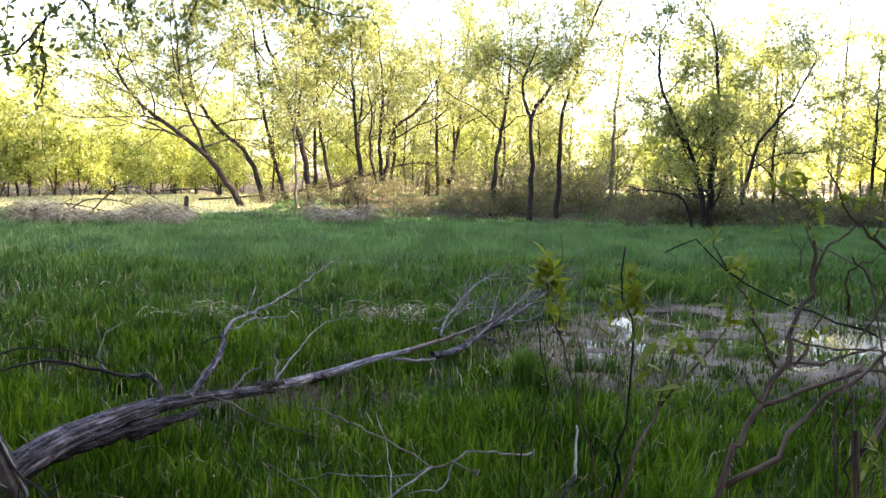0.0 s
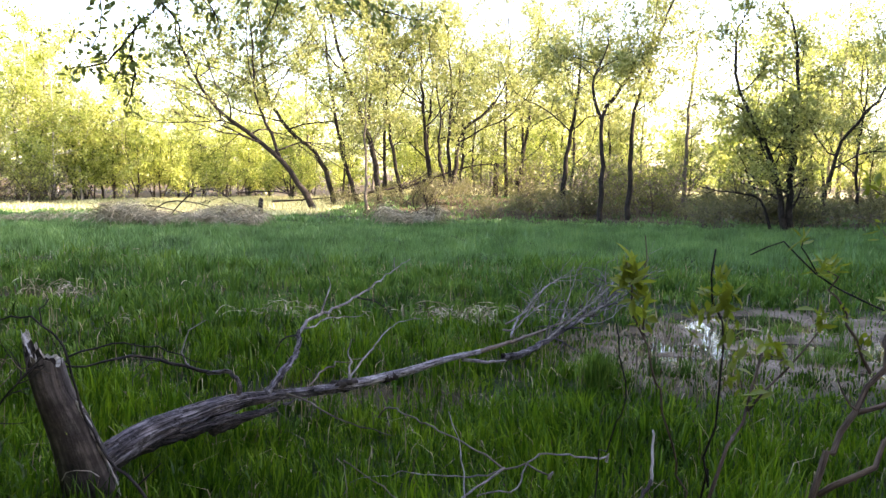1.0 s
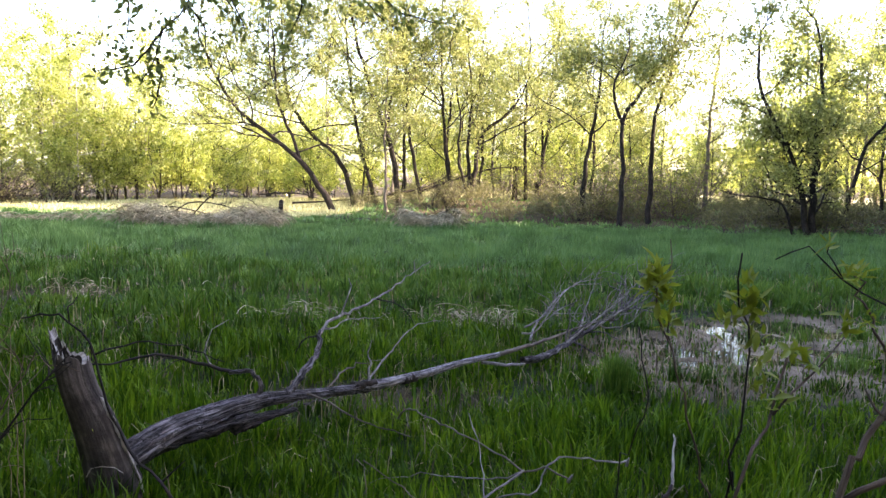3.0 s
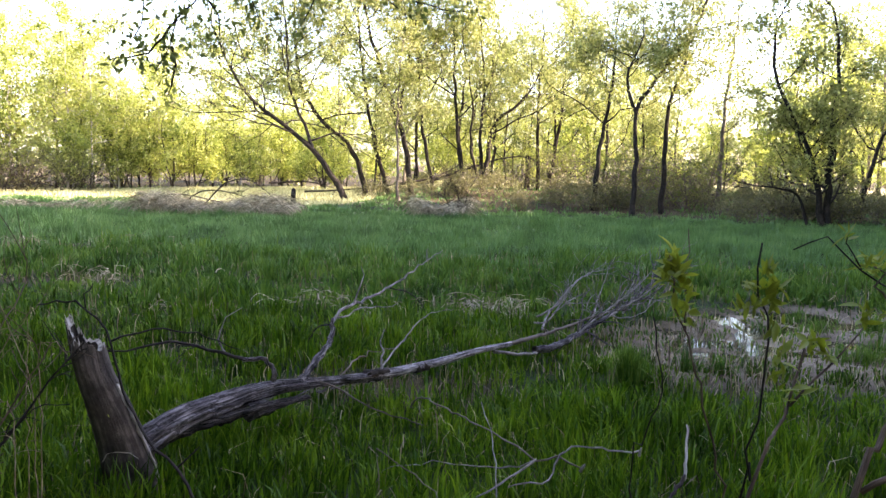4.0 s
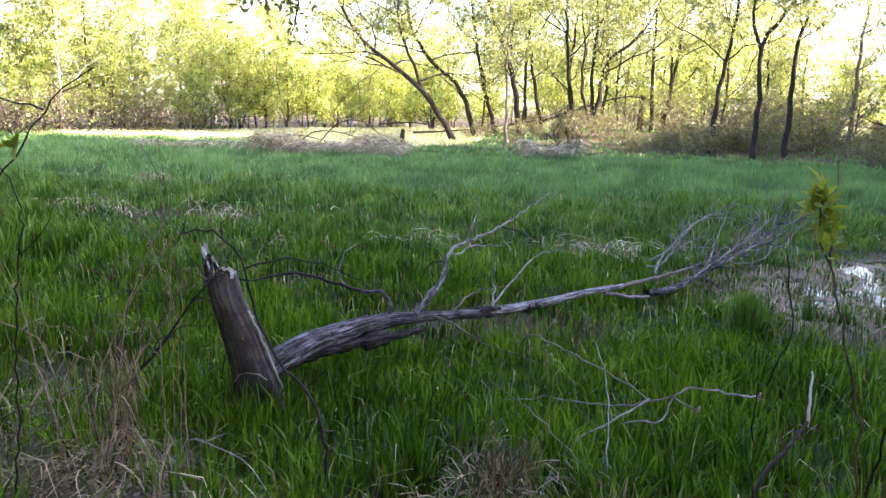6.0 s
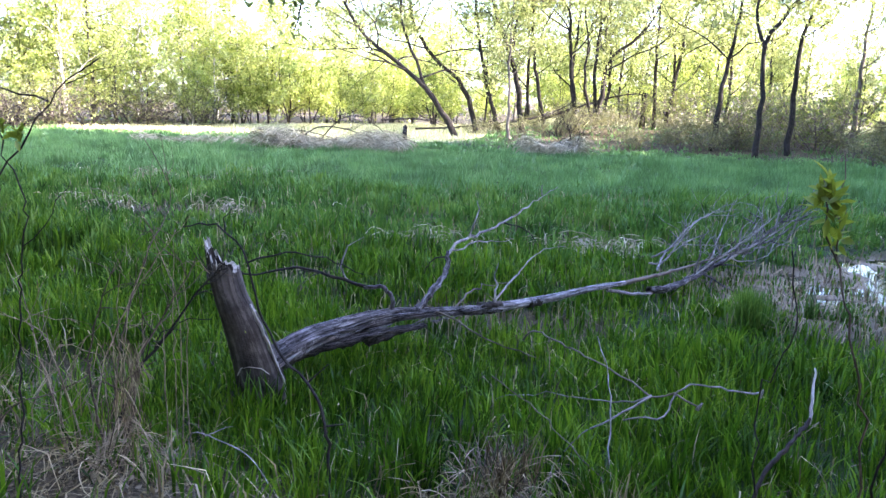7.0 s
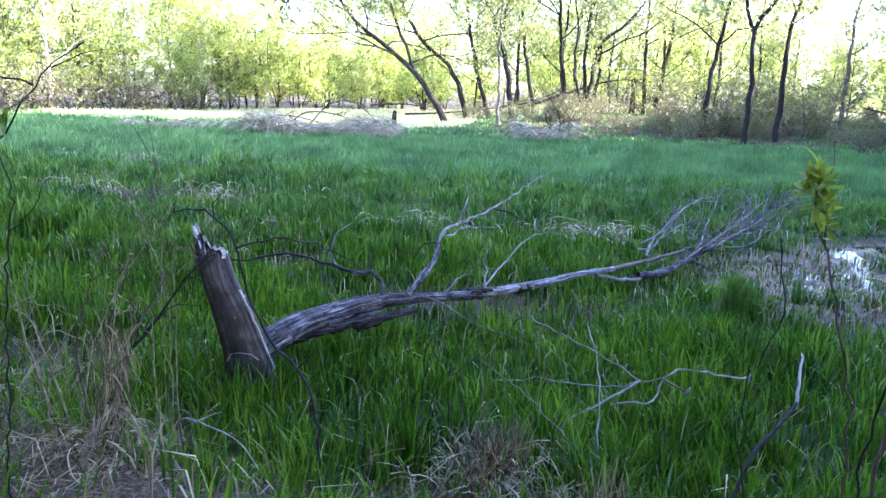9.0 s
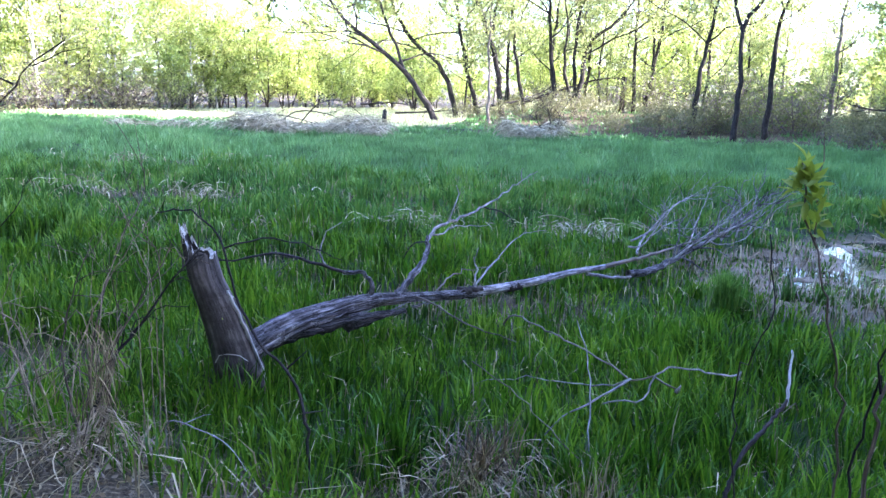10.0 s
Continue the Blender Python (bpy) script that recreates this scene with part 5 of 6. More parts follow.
shrub((0.42, 1.8), [([foot3(0.42, 1.8), (0.37, 1.75, 1.06), (0.32, 1.7, 1.32), (0.28, 1.67, 1.44), (0.26, 1.66, 1.5), (0.22, 1.65, 1.59), (0.2, 1.65, 1.69)], 0.006, 0.0025),
                    ([(0.24, 1.66, 1.545), (0.235, 1.67, 1.6), (0.245, 1.7, 1.66), (0.25, 1.7, 1.73)], 0.0025, 0.0015)],
      [((0.20, 1.65, 1.685), 9), ((0.215, 1.65, 1.655), 8), ((0.225, 1.65, 1.62), 6), ((0.235, 1.66, 1.58), 5), ((0.19, 1.64, 1.65), 4)], "thin young shrub with fresh green leaf tufts on a brown stem", 51)
shrub((0.50, 2.62), [([foot3(0.5, 2.62), (0.38, 2.58, 0.9), (0.40, 2.55, 0.99), (0.42, 2.5, 1.1), (0.425, 2.45, 1.24), (0.37, 2.4, 1.43)], 0.005, 0.003)], [], "single thin bare dark stem curving upward", 52, M_TWIG_DARK)
shrub((0.28, 1.5), [([foot3(0.28, 1.5), (0.265, 1.42, 1.31), (0.27, 1.4, 1.37), (0.27, 1.38, 1.52), (0.27, 1.36, 1.6), (0.25, 1.35, 1.67), (0.24, 1.35, 1.74)], 0.005, 0.002)],
      [((0.255, 1.35, 1.69), 8), ((0.265, 1.35, 1.67), 8), ((0.24, 1.35, 1.66), 6), ((0.275, 1.35, 1.63), 4), ((0.225, 1.35, 1.635), 5), ((0.285, 1.36, 1.575), 4), ((0.285, 1.37, 1.53), 3)], "upright young shrub with tufts of fresh green leaves", 53, M_TWIG_DARK, 0.03)
shrub((0.24, 1.45), [([foot3(0.24, 1.45), (0.32, 1.5, 1.29), (0.40, 1.6, 1.37), (0.44, 1.65, 1.41), (0.49, 1.7, 1.51)], 0.008, 0.004),
                     ([(0.44, 1.65, 1.41), (0.52, 1.68, 1.49), (0.60, 1.7, 1.56)], 0.004, 0.002)], [((0.49, 1.7, 1.52), 5), ((0.52, 1.69, 1.51), 5), ((0.45, 1.66, 1.44), 3), ((0.59, 1.7, 1.58), 6)], "brown forked shrub with a few leaf tufts", 54)
shrub((0.27, 1.45), [
    ([foot3(0.27, 1.45), (0.489, 1.500, 1.290), (0.530, 1.520, 1.376), (0.590, 1.550, 1.443), (0.653, 1.600, 1.508), (0.679, 1.620, 1.547), (0.723, 1.660, 1.600), (0.767, 1.700, 1.656), (0.776, 1.720, 1.728)], 0.0115, 0.004),
    ([(0.590, 1.550, 1.440), (0.697, 1.600, 1.448), (0.789, 1.620, 1.470), (0.861, 1.640, 1.481), (0.925, 1.660, 1.475)], 0.0055, 0.003),
    ([(0.503, 1.500, 1.310), (0.559, 1.500, 1.342), (0.630, 1.520, 1.395), (0.721, 1.550, 1.457), (0.816, 1.580, 1.502), (0.873, 1.600, 1.546)], 0.0065, 0.0035),
    ([(0.767, 1.700, 1.654), (0.806, 1.720, 1.712), (0.860, 1.740, 1.743), (0.896, 1.750, 1.757)], 0.0035, 0.002),
    ([(0.639, 1.600, 1.498), (0.624, 1.620, 1.556), (0.607, 1.640, 1.603), (0.596, 1.660, 1.649), (0.588, 1.660, 1.682)], 0.0035, 0.002),
    ([(0.681, 1.620, 1.547), (0.738, 1.620, 1.531), (0.820, 1.620, 1.525), (0.860, 1.620, 1.531)], 0.0035, 0.002),
    ([(0.661, 1.600, 1.505), (0.740, 1.620, 1.505), (0.823, 1.640, 1.515), (0.886, 1.660, 1.526)], 0.0035, 0.002),
    ([(0.676, 1.600, 1.500), (0.723, 1.620, 1.567), (0.760, 1.640, 1.620)], 0.003, 0.0015),
    ([(0.590, 1.550, 1.443), (0.572, 1.560, 1.466), (0.568, 1.580, 1.493)], 0.003, 0.0015)],
    [((0.590, 1.660, 1.686), 7), ((0.607, 1.640, 1.600), 4), ((0.700, 1.620, 1.547), 4), ((0.736, 1.620, 1.558), 3), ((0.624, 1.600, 1.552), 3)], "brown many-branched shrub with few fresh leaves", 55, None, 0.030, thick=0.9)
shrub((1.12, 1.6), [([foot3(1.12, 1.6), (1.10, 1.62, 1.2), (1.05, 1.7, 1.47), (1.01, 1.8, 1.51), (0.88, 1.95, 1.55), (0.74, 2.0, 1.63), (0.66, 2.02, 1.70), (0.59, 2.02, 1.67)], 0.010, 0.0025),
                    ([(0.74, 2.0, 1.63), (0.71, 2.0, 1.68), (0.70, 2.0, 1.71)], 0.003, 0.0015)], [((0.70, 2.0, 1.705), 3), ((0.75, 2.0, 1.65), 6), ((0.88, 1.95, 1.57), 3)], "arching bare dark branch of a shrub with small leaves", 56, M_TWIG_DARK)
shrub((0.66, 1.32), [
    ([foot3(0.66, 1.32), (0.633, 1.350, 1.352), (0.655, 1.360, 1.423), (0.685, 1.380, 1.450), (0.723, 1.400, 1.488), (0.758, 1.420, 1.553)], 0.0115, 0.006),
    ([foot3(0.70, 1.42), (0.673, 1.450, 1.307), (0.683, 1.470, 1.401), (0.702, 1.500, 1.467), (0.730, 1.520, 1.502), (0.775, 1.540, 1.523)], 0.0055, 0.0025),
    ([foot3(0.72, 1.44), (0.698, 1.460, 1.385), (0.710, 1.480, 1.433), (0.752, 1.500, 1.457), (0.814, 1.520, 1.476)], 0.0045, 0.0025),
    ([(0.961, 1.700, 1.681), (0.915, 1.700, 1.720), (0.882, 1.700, 1.740), (0.836, 1.700, 1.778), (0.807, 1.700, 1.822), (0.786, 1.700, 1.875)], 0.005, 0.002),
    ([(0.890, 1.700, 1.738), (0.905, 1.700, 1.765), (0.921, 1.700, 1.784)], 0.003, 0.002),
    ([(0.779, 1.600, 1.595), (0.772, 1.600, 1.659), (0.780, 1.600, 1.691), (0.808, 1.600, 1.704), (0.853, 1.600, 1.708)], 0.003, 0.0018),
    ([(0.777, 1.600, 1.707), (0.804, 1.600, 1.679), (0.842, 1.600, 1.638), (0.869, 1.600, 1.595)], 0.003, 0.0018),
    ([(0.803, 1.600, 1.551), (0.828, 1.600, 1.595), (0.849, 1.600, 1.627)], 0.0025, 0.0015)],
    [((0.664, 1.360, 1.432), 4), ((0.663, 1.360, 1.395), 3), ((0.907, 1.700, 1.766), 4), ((0.815, 1.700, 1.815), 5), ((0.789, 1.700, 1.871), 6), ((0.864, 1.700, 1.816), 5), ((0.893, 1.700, 1.828), 5)], "brown shrub stems with yellowish leaf tufts", 57, None, 0.026, thick=0.8)
base = thing("bare_shrub", (0.72, 1.4, gz1(0.72, 1.4)), "tangle of thin bare brown twigs beside leafy shrubs", "shrub", "shrubs beside the path")
twiggy(base, "stem", [foot3(0.72, 1.4), (0.78, 1.50, 1.25), (0.86, 1.60, 1.42), (0.98, 1.70, 1.55)], 0.004, 0.0014, M_TWIG_BROWN, 9, 0.24, 181, up=0.2)
# bare shrub by the stump
shrub((-1.15, 3.0), [([foot3(-1.12, 3.05), (-1.19, 3.15, 0.43), (-1.28, 3.2, 0.6), (-1.42, 3.25, 0.7), (-1.54, 3.3, 0.88), (-1.57, 3.3, 1.0), (-1.62, 3.33, 1.12), (-1.71, 3.35, 1.21), (-1.86, 3.4, 1.23), (-1.93, 3.4, 1.21)], 0.008, 0.003),
                     ([(-1.60, 3.32, 1.08), (-1.45, 3.4, 1.12), (-1.3, 3.5, 1.08), (-1.15, 3.6, 1.0)], 0.004, 0.002),
                     ([(-1.71, 3.35, 1.21), (-1.72, 3.36, 1.27), (-1.69, 3.37, 1.31)], 0.003, 0.002),
                     ([(-1.28, 3.2, 0.6), (-1.2, 3.22, 0.68)], 0.004, 0.002), ([(-1.19, 3.15, 0.43), (-1.13, 3.2, 0.42)], 0.004, 0.002)], [], "bare dark arching branch in front of the stump", 58, M_TWIG_DARK, thick=1.15)
r2 = np.random.default_rng(77)
bare = thing("bare_shrub", (-2.07, 3.0, 0.2), "leafless grey-brown shrub with tangled thin twigs", "shrub", "shrubs beside the path")
twiggy(bare, "stem", [(-2.07, 2.98, 0.1), (-2.07, 3.0, 0.22), (-2.01, 3.05, 0.45), (-2.01, 3.1, 0.66), (-1.93, 3.2, 0.86), (-1.82, 3.3, 1.09)], 0.008, 0.0025, M_TWIG_BROWN, 14, 0.34, 91)
twiggy(bare, "stem", [(-2.05, 3.02, 0.42), (-2.04, 3.2, 0.62), (-1.95, 3.25, 0.74), (-1.85, 3.3, 0.91), (-1.72, 3.35, 1.06)], 0.010, 0.003, M_TWIG_DARK, 12, 0.24, 92)
twiggy(bare, "stem", [(-2.12, 3.0, 0.12), (-2.2, 3.3, 0.7), (-2.22, 3.6, 1.05), (-2.26, 3.9, 1.24), (-2.3, 3.9, 1.41), (-2.4, 3.9, 1.57)], 0.006, 0.002, M_TWIG_BROWN, 7, 0.3, 93)
twiggy(bare, "stem", [(-2.15, 3.0, 0.12), (-2.35, 3.1, 0.5), (-2.5, 3.15, 0.75), (-2.75, 3.2, 0.8)], 0.006, 0.002, M_STALK, 10, 0.3, 94, droop=0.15)
twiggy(bare, "stem", [(-2.05, 2.98, 0.12), (-2.2, 3.05, 0.6), (-2.15, 3.1, 0.95), (-2.1, 3.15, 1.1)], 0.006, 0.002, M_TWIG_BROWN, 7, 0.3, 95)
twiggy(bare, "stem", [(-2.2, 3.05, 0.12), (-2.32, 3.3, 0.5), (-2.25, 3.5, 0.85), (-2.08, 3.6, 1.15)], 0.006, 0.002, M_STALK, 8, 0.3, 96, up=0.1)
twiggy(bare, "stem", [(-2.2, 3.0, 0.12), (-2.5, 3.2, 0.45), (-2.75, 3.4, 0.8), (-2.9, 3.5, 1.0)], 0.006, 0.002, M_STALK, 9, 0.3, 97, up=0.1)
for i in range(80):
    # small buds along the thin twigs
    p = np.array((-2.07, 3.05, 0.0)) + np.array((r2.normal(-0.05, 0.22), r2.normal(0.12, 0.12), r2.uniform(0.35, 1.05)))
    add_leaf(bare, p - np.array(bare.location), 0.022 * r2.uniform(0.6, 1.4), unit(r2.normal(0, 1, 3)), r2, LEAVES)
shrub((0.98, 1.62), [
    ([foot3(0.98, 1.62), (0.93, 1.70, 1.50), (0.776, 1.720, 1.723), (0.774, 1.730, 1.756), (0.752, 1.740, 1.790), (0.731, 1.750, 1.818), (0.701, 1.750, 1.839)], 0.0055, 0.0022),
    ([(0.774, 1.730, 1.756), (0.782, 1.740, 1.790), (0.767, 1.750, 1.836), (0.760, 1.750, 1.850)], 0.0025, 0.0014),
    ([(0.745, 1.720, 1.665), (0.745, 1.720, 1.699), (0.731, 1.730, 1.733), (0.724, 1.740, 1.755)], 0.0025, 0.0014),
    ([(0.745, 1.720, 1.699), (0.769, 1.730, 1.722), (0.777, 1.730, 1.739)], 0.002, 0.0012)],
    [((0.699, 1.750, 1.839), 6), ((0.721, 1.750, 1.837), 5), ((0.762, 1.750, 1.850), 7), ((0.792, 1.750, 1.811), 6), ((0.803, 1.750, 1.795), 4), ((0.719, 1.740, 1.757), 3), ((0.776, 1.730, 1.754), 3)], "young shrub with a pale stem and light leaf tufts", 60, M_BARK_GREY, 0.030)
shrub((-2.05, 2.2), [([foot3(-2.05, 2.2), (-1.98, 2.2, 1.2), (-1.87, 2.2, 1.54), (-1.77, 2.2, 1.67), (-1.70, 2.2, 1.77), (-1.54, 2.2, 1.89)], 0.009, 0.003),
                     ([(-1.70, 2.2, 1.77), (-1.78, 2.2, 1.79), (-1.9, 2.2, 1.82)], 0.005, 0.003), ([(-1.64, 2.2, 1.82), (-1.56, 2.22, 1.86), (-1.5, 2.25, 1.87)], 0.003, 0.0015),
                     ([foot3(-2.1, 2.45), (-1.98, 2.4, 1.25), (-1.95, 2.4, 1.45), (-2.01, 2.4, 1.59), (-2.03, 2.4, 1.75)], 0.006, 0.003),
                     ([(-1.97, 2.4, 1.3), (-1.88, 2.4, 1.38), (-1.80, 2.42, 1.5)], 0.003, 0.0015)],
             [((-1.80, 2.2, 1.675), 5), ((-1.86, 2.2, 1.70), 4)], "bare dark shrub with one or two yellow leaf buds", 59, M_TWIG_DARK, 0.05)


def build_stalks():
    """Dry stalks that lean and curl over the bank."""
    for k, line in enumerate((
        [(-2.166, 3.100, 0.601), (-2.208, 3.000, 0.493), (-2.250, 2.950, 0.444), (-2.314, 2.850, 0.398)],
        [(-2.417, 3.100, 0.497), (-2.460, 3.150, 0.595), (-2.445, 3.200, 0.669), (-2.388, 3.220, 0.672)],
        [(-2.380, 3.100, 0.500), (-2.347, 3.120, 0.568), (-2.316, 3.150, 0.649), (-2.303, 3.200, 0.722)],
        [(-2.049, 3.050, 0.414), (-2.075, 3.100, 0.598), (-2.116, 3.200, 0.767), (-2.145, 3.300, 0.893), (-2.119, 3.350, 0.997), (-2.134, 3.400, 1.054)],
        [(-1.998, 3.400, 0.715), (-2.025, 3.450, 0.862), (-2.042, 3.500, 0.985), (-2.047, 3.500, 1.119)],
        [(-1.970, 3.400, 0.825), (-2.012, 3.400, 0.977), (-2.088, 3.450, 1.094), (-2.165, 3.500, 1.198), (-2.211, 3.500, 1.275)],
        [(-1.884, 3.300, 0.987), (-1.849, 3.300, 1.053), (-1.812, 3.300, 1.078), (-1.772, 3.300, 1.025)],
        [(-2.211, 3.300, 0.888), (-2.186, 3.300, 1.007), (-2.208, 3.300, 1.082)],
        [(-1.941, 3.200, 0.779), (-1.979, 3.200, 0.853), (-2.015, 3.200, 0.856), (-2.044, 3.200, 0.810)],
        [(-2.121, 3.100, 0.797), (-2.198, 3.100, 0.791), (-2.278, 3.100, 0.709), (-2.290, 3.050, 0.598)],
        [(-2.406, 2.950, 0.476), (-2.384, 3.050, 0.591), (-2.333, 3.100, 0.680)],
    )):
        root = thing("dry_stalk", line[0], "thin pale dry stalk bent over the bank", "stalk", "dry stalks on the bank")
        x, y, z = line[0]
        twiggy(root, "stem", [(x, y, gz1(x, y) - 0.02)] + list(line) if z > gz1(x, y) + 0.1 else line, 0.0036, 0.0016, M_STALK, 3, 0.12, 820 + k, up=0.0, droop=0.1)


def build_straw_bundles():
    """Thick wisps of bleached straw that hang from the bare stem and spread at its foot."""
    r = np.random.default_rng(830)
    for label, lines, n, off in (
        ("wisp of bleached straw wrapped round a bare stem", ([(-1.923, 3.030, 0.611), (-1.966, 3.050, 0.675), (-1.973, 3.020, 0.611), (-1.987, 3.000, 0.517), (-1.996, 2.980, 0.437)], [(-1.979, 3.100, 0.770), (-1.986, 3.060, 0.690), (-1.988, 3.030, 0.631), (-1.945, 3.020, 0.578), (-1.916, 3.020, 0.560)], [(-2.038, 3.080, 0.709), (-2.015, 3.050, 0.621), (-2.013, 3.000, 0.515), (-2.021, 2.980, 0.442)]), 5, 0.012),
        ("bleached straw arching from the foot of a bare stem", ([(-2.026, 2.980, 0.441), (-1.959, 2.970, 0.442), (-1.869, 2.930, 0.403), (-1.796, 2.900, 0.365), (-1.758, 2.880, 0.329)], [(-2.006, 2.980, 0.438), (-1.917, 2.950, 0.419), (-1.870, 2.920, 0.388), (-1.831, 2.880, 0.336)], [(-1.972, 2.960, 0.422), (-1.953, 2.900, 0.364), (-1.931, 2.800, 0.305), (-1.927, 2.720, 0.275)]), 6, 0.014),
        ("bundle of bleached straw leaning down the bank", ([(-2.009, 2.980, 0.458), (-2.011, 2.900, 0.384), (-2.016, 2.800, 0.333), (-2.033, 2.700, 0.263), (-2.045, 2.650, 0.218)], [(-2.015, 2.950, 0.410), (-2.032, 2.860, 0.361), (-2.034, 2.760, 0.322), (-2.042, 2.680, 0.268)], [(-2.057, 2.920, 0.405), (-2.027, 2.820, 0.346), (-2.026, 2.730, 0.295), (-2.022, 2.660, 0.238)]), 7, 0.016),
    ):
        root = thing("straw_bundle", lines[0][0], label, "straw", "bleached straw on the bank")
        o = np.array(root.location)
        for line in lines:
            for _ in range(n):
                p = smooth_line(np.array(line) + r.normal(0, off, (len(line), 3)), 0.03) - o
                t = Tubes()
                t.add(p, r.uniform(0.0022, 0.0045), 0.0012, 5, 1, 0.0, r, 0.4)
                part_of("strand", t.mesh("strand", M_STALK), root)


build_stalks()
build_straw_bundles()


# ---- overhanging tree beside the path ----
def build_overhang():
    x, y = -5.2, 1.2
    root = thing("tree", (x, y, gz1(x, y)), "dark tree beside the path with leafy branches hanging over", "tree")
    o = np.array(root.location)
    rng = np.random.default_rng(97)
    t = Tubes()
    t.add(smooth_line([(-5.2, 1.2, -0.1), (-5.1, 1.4, 2.5), (-4.9, 1.8, 4.6), (-5.0, 1.8, 7.0)], 0.3) - o, 0.17, 0.06, 12, 0.8, 0.05, rng)
    part_of("trunk", t.mesh("trunk", M_BARK), root)
    t = Tubes()
    tips = []
    main = smooth_line([(-4.9, 1.8, 4.5), (-3.8, 3.0, 4.4), (-2.6, 4.3, 4.0), (-1.75, 5.0, 3.5), (-1.0, 5.6, 3.3), (0.0, 6.2, 3.25)], 0.15) - o
    t.add(main, 0.06, 0.008, 7)
    part_of("limb", t.mesh("limb", M_BARK), root)
    t = Tubes()
    for line in ([(-1.75, 5.0, 3.5), (-1.73, 5.0, 3.05), (-1.77, 5.0, 2.84), (-1.91, 5.0, 2.67), (-1.95, 5.0, 2.52), (-2.03, 5.0, 2.38)],
                 [(-1.91, 5.0, 2.67), (-2.05, 5.02, 2.52), (-2.17, 5.05, 2.46), (-2.35, 5.05, 2.44)], [(-1.95, 5.0, 2.52), (-1.93, 5.02, 2.40), (-1.98, 5.04, 2.22)],
                 [(-1.35, 5.3, 3.35), (-1.25, 5.3, 3.05), (-1.3, 5.3, 2.95)], [(-1.6, 5.1, 3.3), (-1.5, 5.05, 2.9), (-1.42, 5.05, 2.7)], [(-1.2, 5.2, 3.2), (-1.1, 5.2, 2.9), (-1.18, 5.2, 2.72)], [(-1.0, 5.5, 3.2), (-0.75, 5.4, 3.0), (-0.6, 5.4, 2.85)], [(-2.3, 4.7, 3.5), (-2.1, 4.8, 2.95), (-2.05, 4.85, 2.75), (-2.1, 4.85, 2.55)], [(-0.8, 5.7, 3.25), (-0.55, 5.8, 3.02), (-0.3, 5.85, 2.95), (-0.12, 5.9, 2.93)], [(-2.3, 4.6, 3.8), (-2.25, 4.7, 3.3), (-2.3, 4.8, 3.0)],
                 [(-1.73, 5.0, 3.05), (-1.6, 5.02, 2.95), (-1.5, 5.03, 2.82)], [(-1.77, 5.0, 2.84), (-1.68, 5.05, 2.72), (-1.66, 5.05, 2.6)]):
        p = smooth_line(line, 0.06) - o
        t = Tubes()
        t.add(p + rng.normal(0, 0.006, p.shape), 0.009, 0.003, 5)
        tips.extend(p[len(p) // 4:])
        part_of("twig", t.mesh("twig", M_TWIG_DARK), root)
    for _ in range(298):
        p = tips[int(rng.integers(0, len(tips)))] + rng.normal(0, 0.02, 3)
        add_leaf(root, p, 0.06 * rng.uniform(0.6, 1.3), unit(rng.normal(0, 1, 3) + np.array((0, 0, -0.5))), rng, LEAVES_DARK)
    spray = np.array(tips)[rng.integers(0, len(tips), 900)] + rng.normal(0, 0.09, (900, 3))
    part_of("foliage", leaf_mesh("foliage", spray, 0.052, M_LEAF_DARK, rng, 0.55), root, "small young leaves along hanging twigs")
    # crown stays above the view, made wide to shade the ground at the left
    crown = np.array((0.0, 0.6, 6.8)) + rng.normal(0, 1.0, (3000, 3)) * np.array((1.7, 1.5, 1.1))
    crown = crown[crown[:, 2] > 4.8]
    part_of("crown", leaf_mesh("crown", crown, 0.20, M_LEAF_DARK, rng), root)


build_overhang()


# ---- debris at the far edge ----
def reed_bed(x0, x1, y0, y1, n, h, label, seed, hump):
    rng = np.random.default_rng(seed)
    x = rng.uniform(x0, x1, n)
    y = rng.uniform(y0, y1, n)
    u = (x - x0) / (x1 - x0)
    k = np.clip(0.55 + 0.45 * np.sin(u * hump + seed) + rng.normal(0, 0.2, n), 0.15, 1.2)
    curls(label, x, y, 0.20 + h * 0.62 * k * rng.uniform(0.1, 1.0, n), 0.55, 0.022, M_REED, rng, 0.05, 0.6)


reed_bed(-10.6, -5.4, 24.3, 26.4, 4600, 0.78, "wide heap of tan-grey broken dry reeds", 101, 9.0)
reed_bed(-1.7, 0.5, 26.6, 28.0, 2000, 0.80, "tan heap of dry reeds and sticks", 102, 7.0)
reed_bed(-15.0, -10.8, 24.5, 25.5, 400, 0.4, "thin patch of grey dry reeds", 103, 7.0)


def dead_branches(x, y, lines, label, seed, r=0.028):
    root = thing("fallen_branch", (x, y, gz1(x, y)), label, "branch")
    for i, line in enumerate(lines):
        twiggy(root, "branch", line, r, 0.008, M_BARK, 11, 0.9, seed + i, up=0.25)
    return root


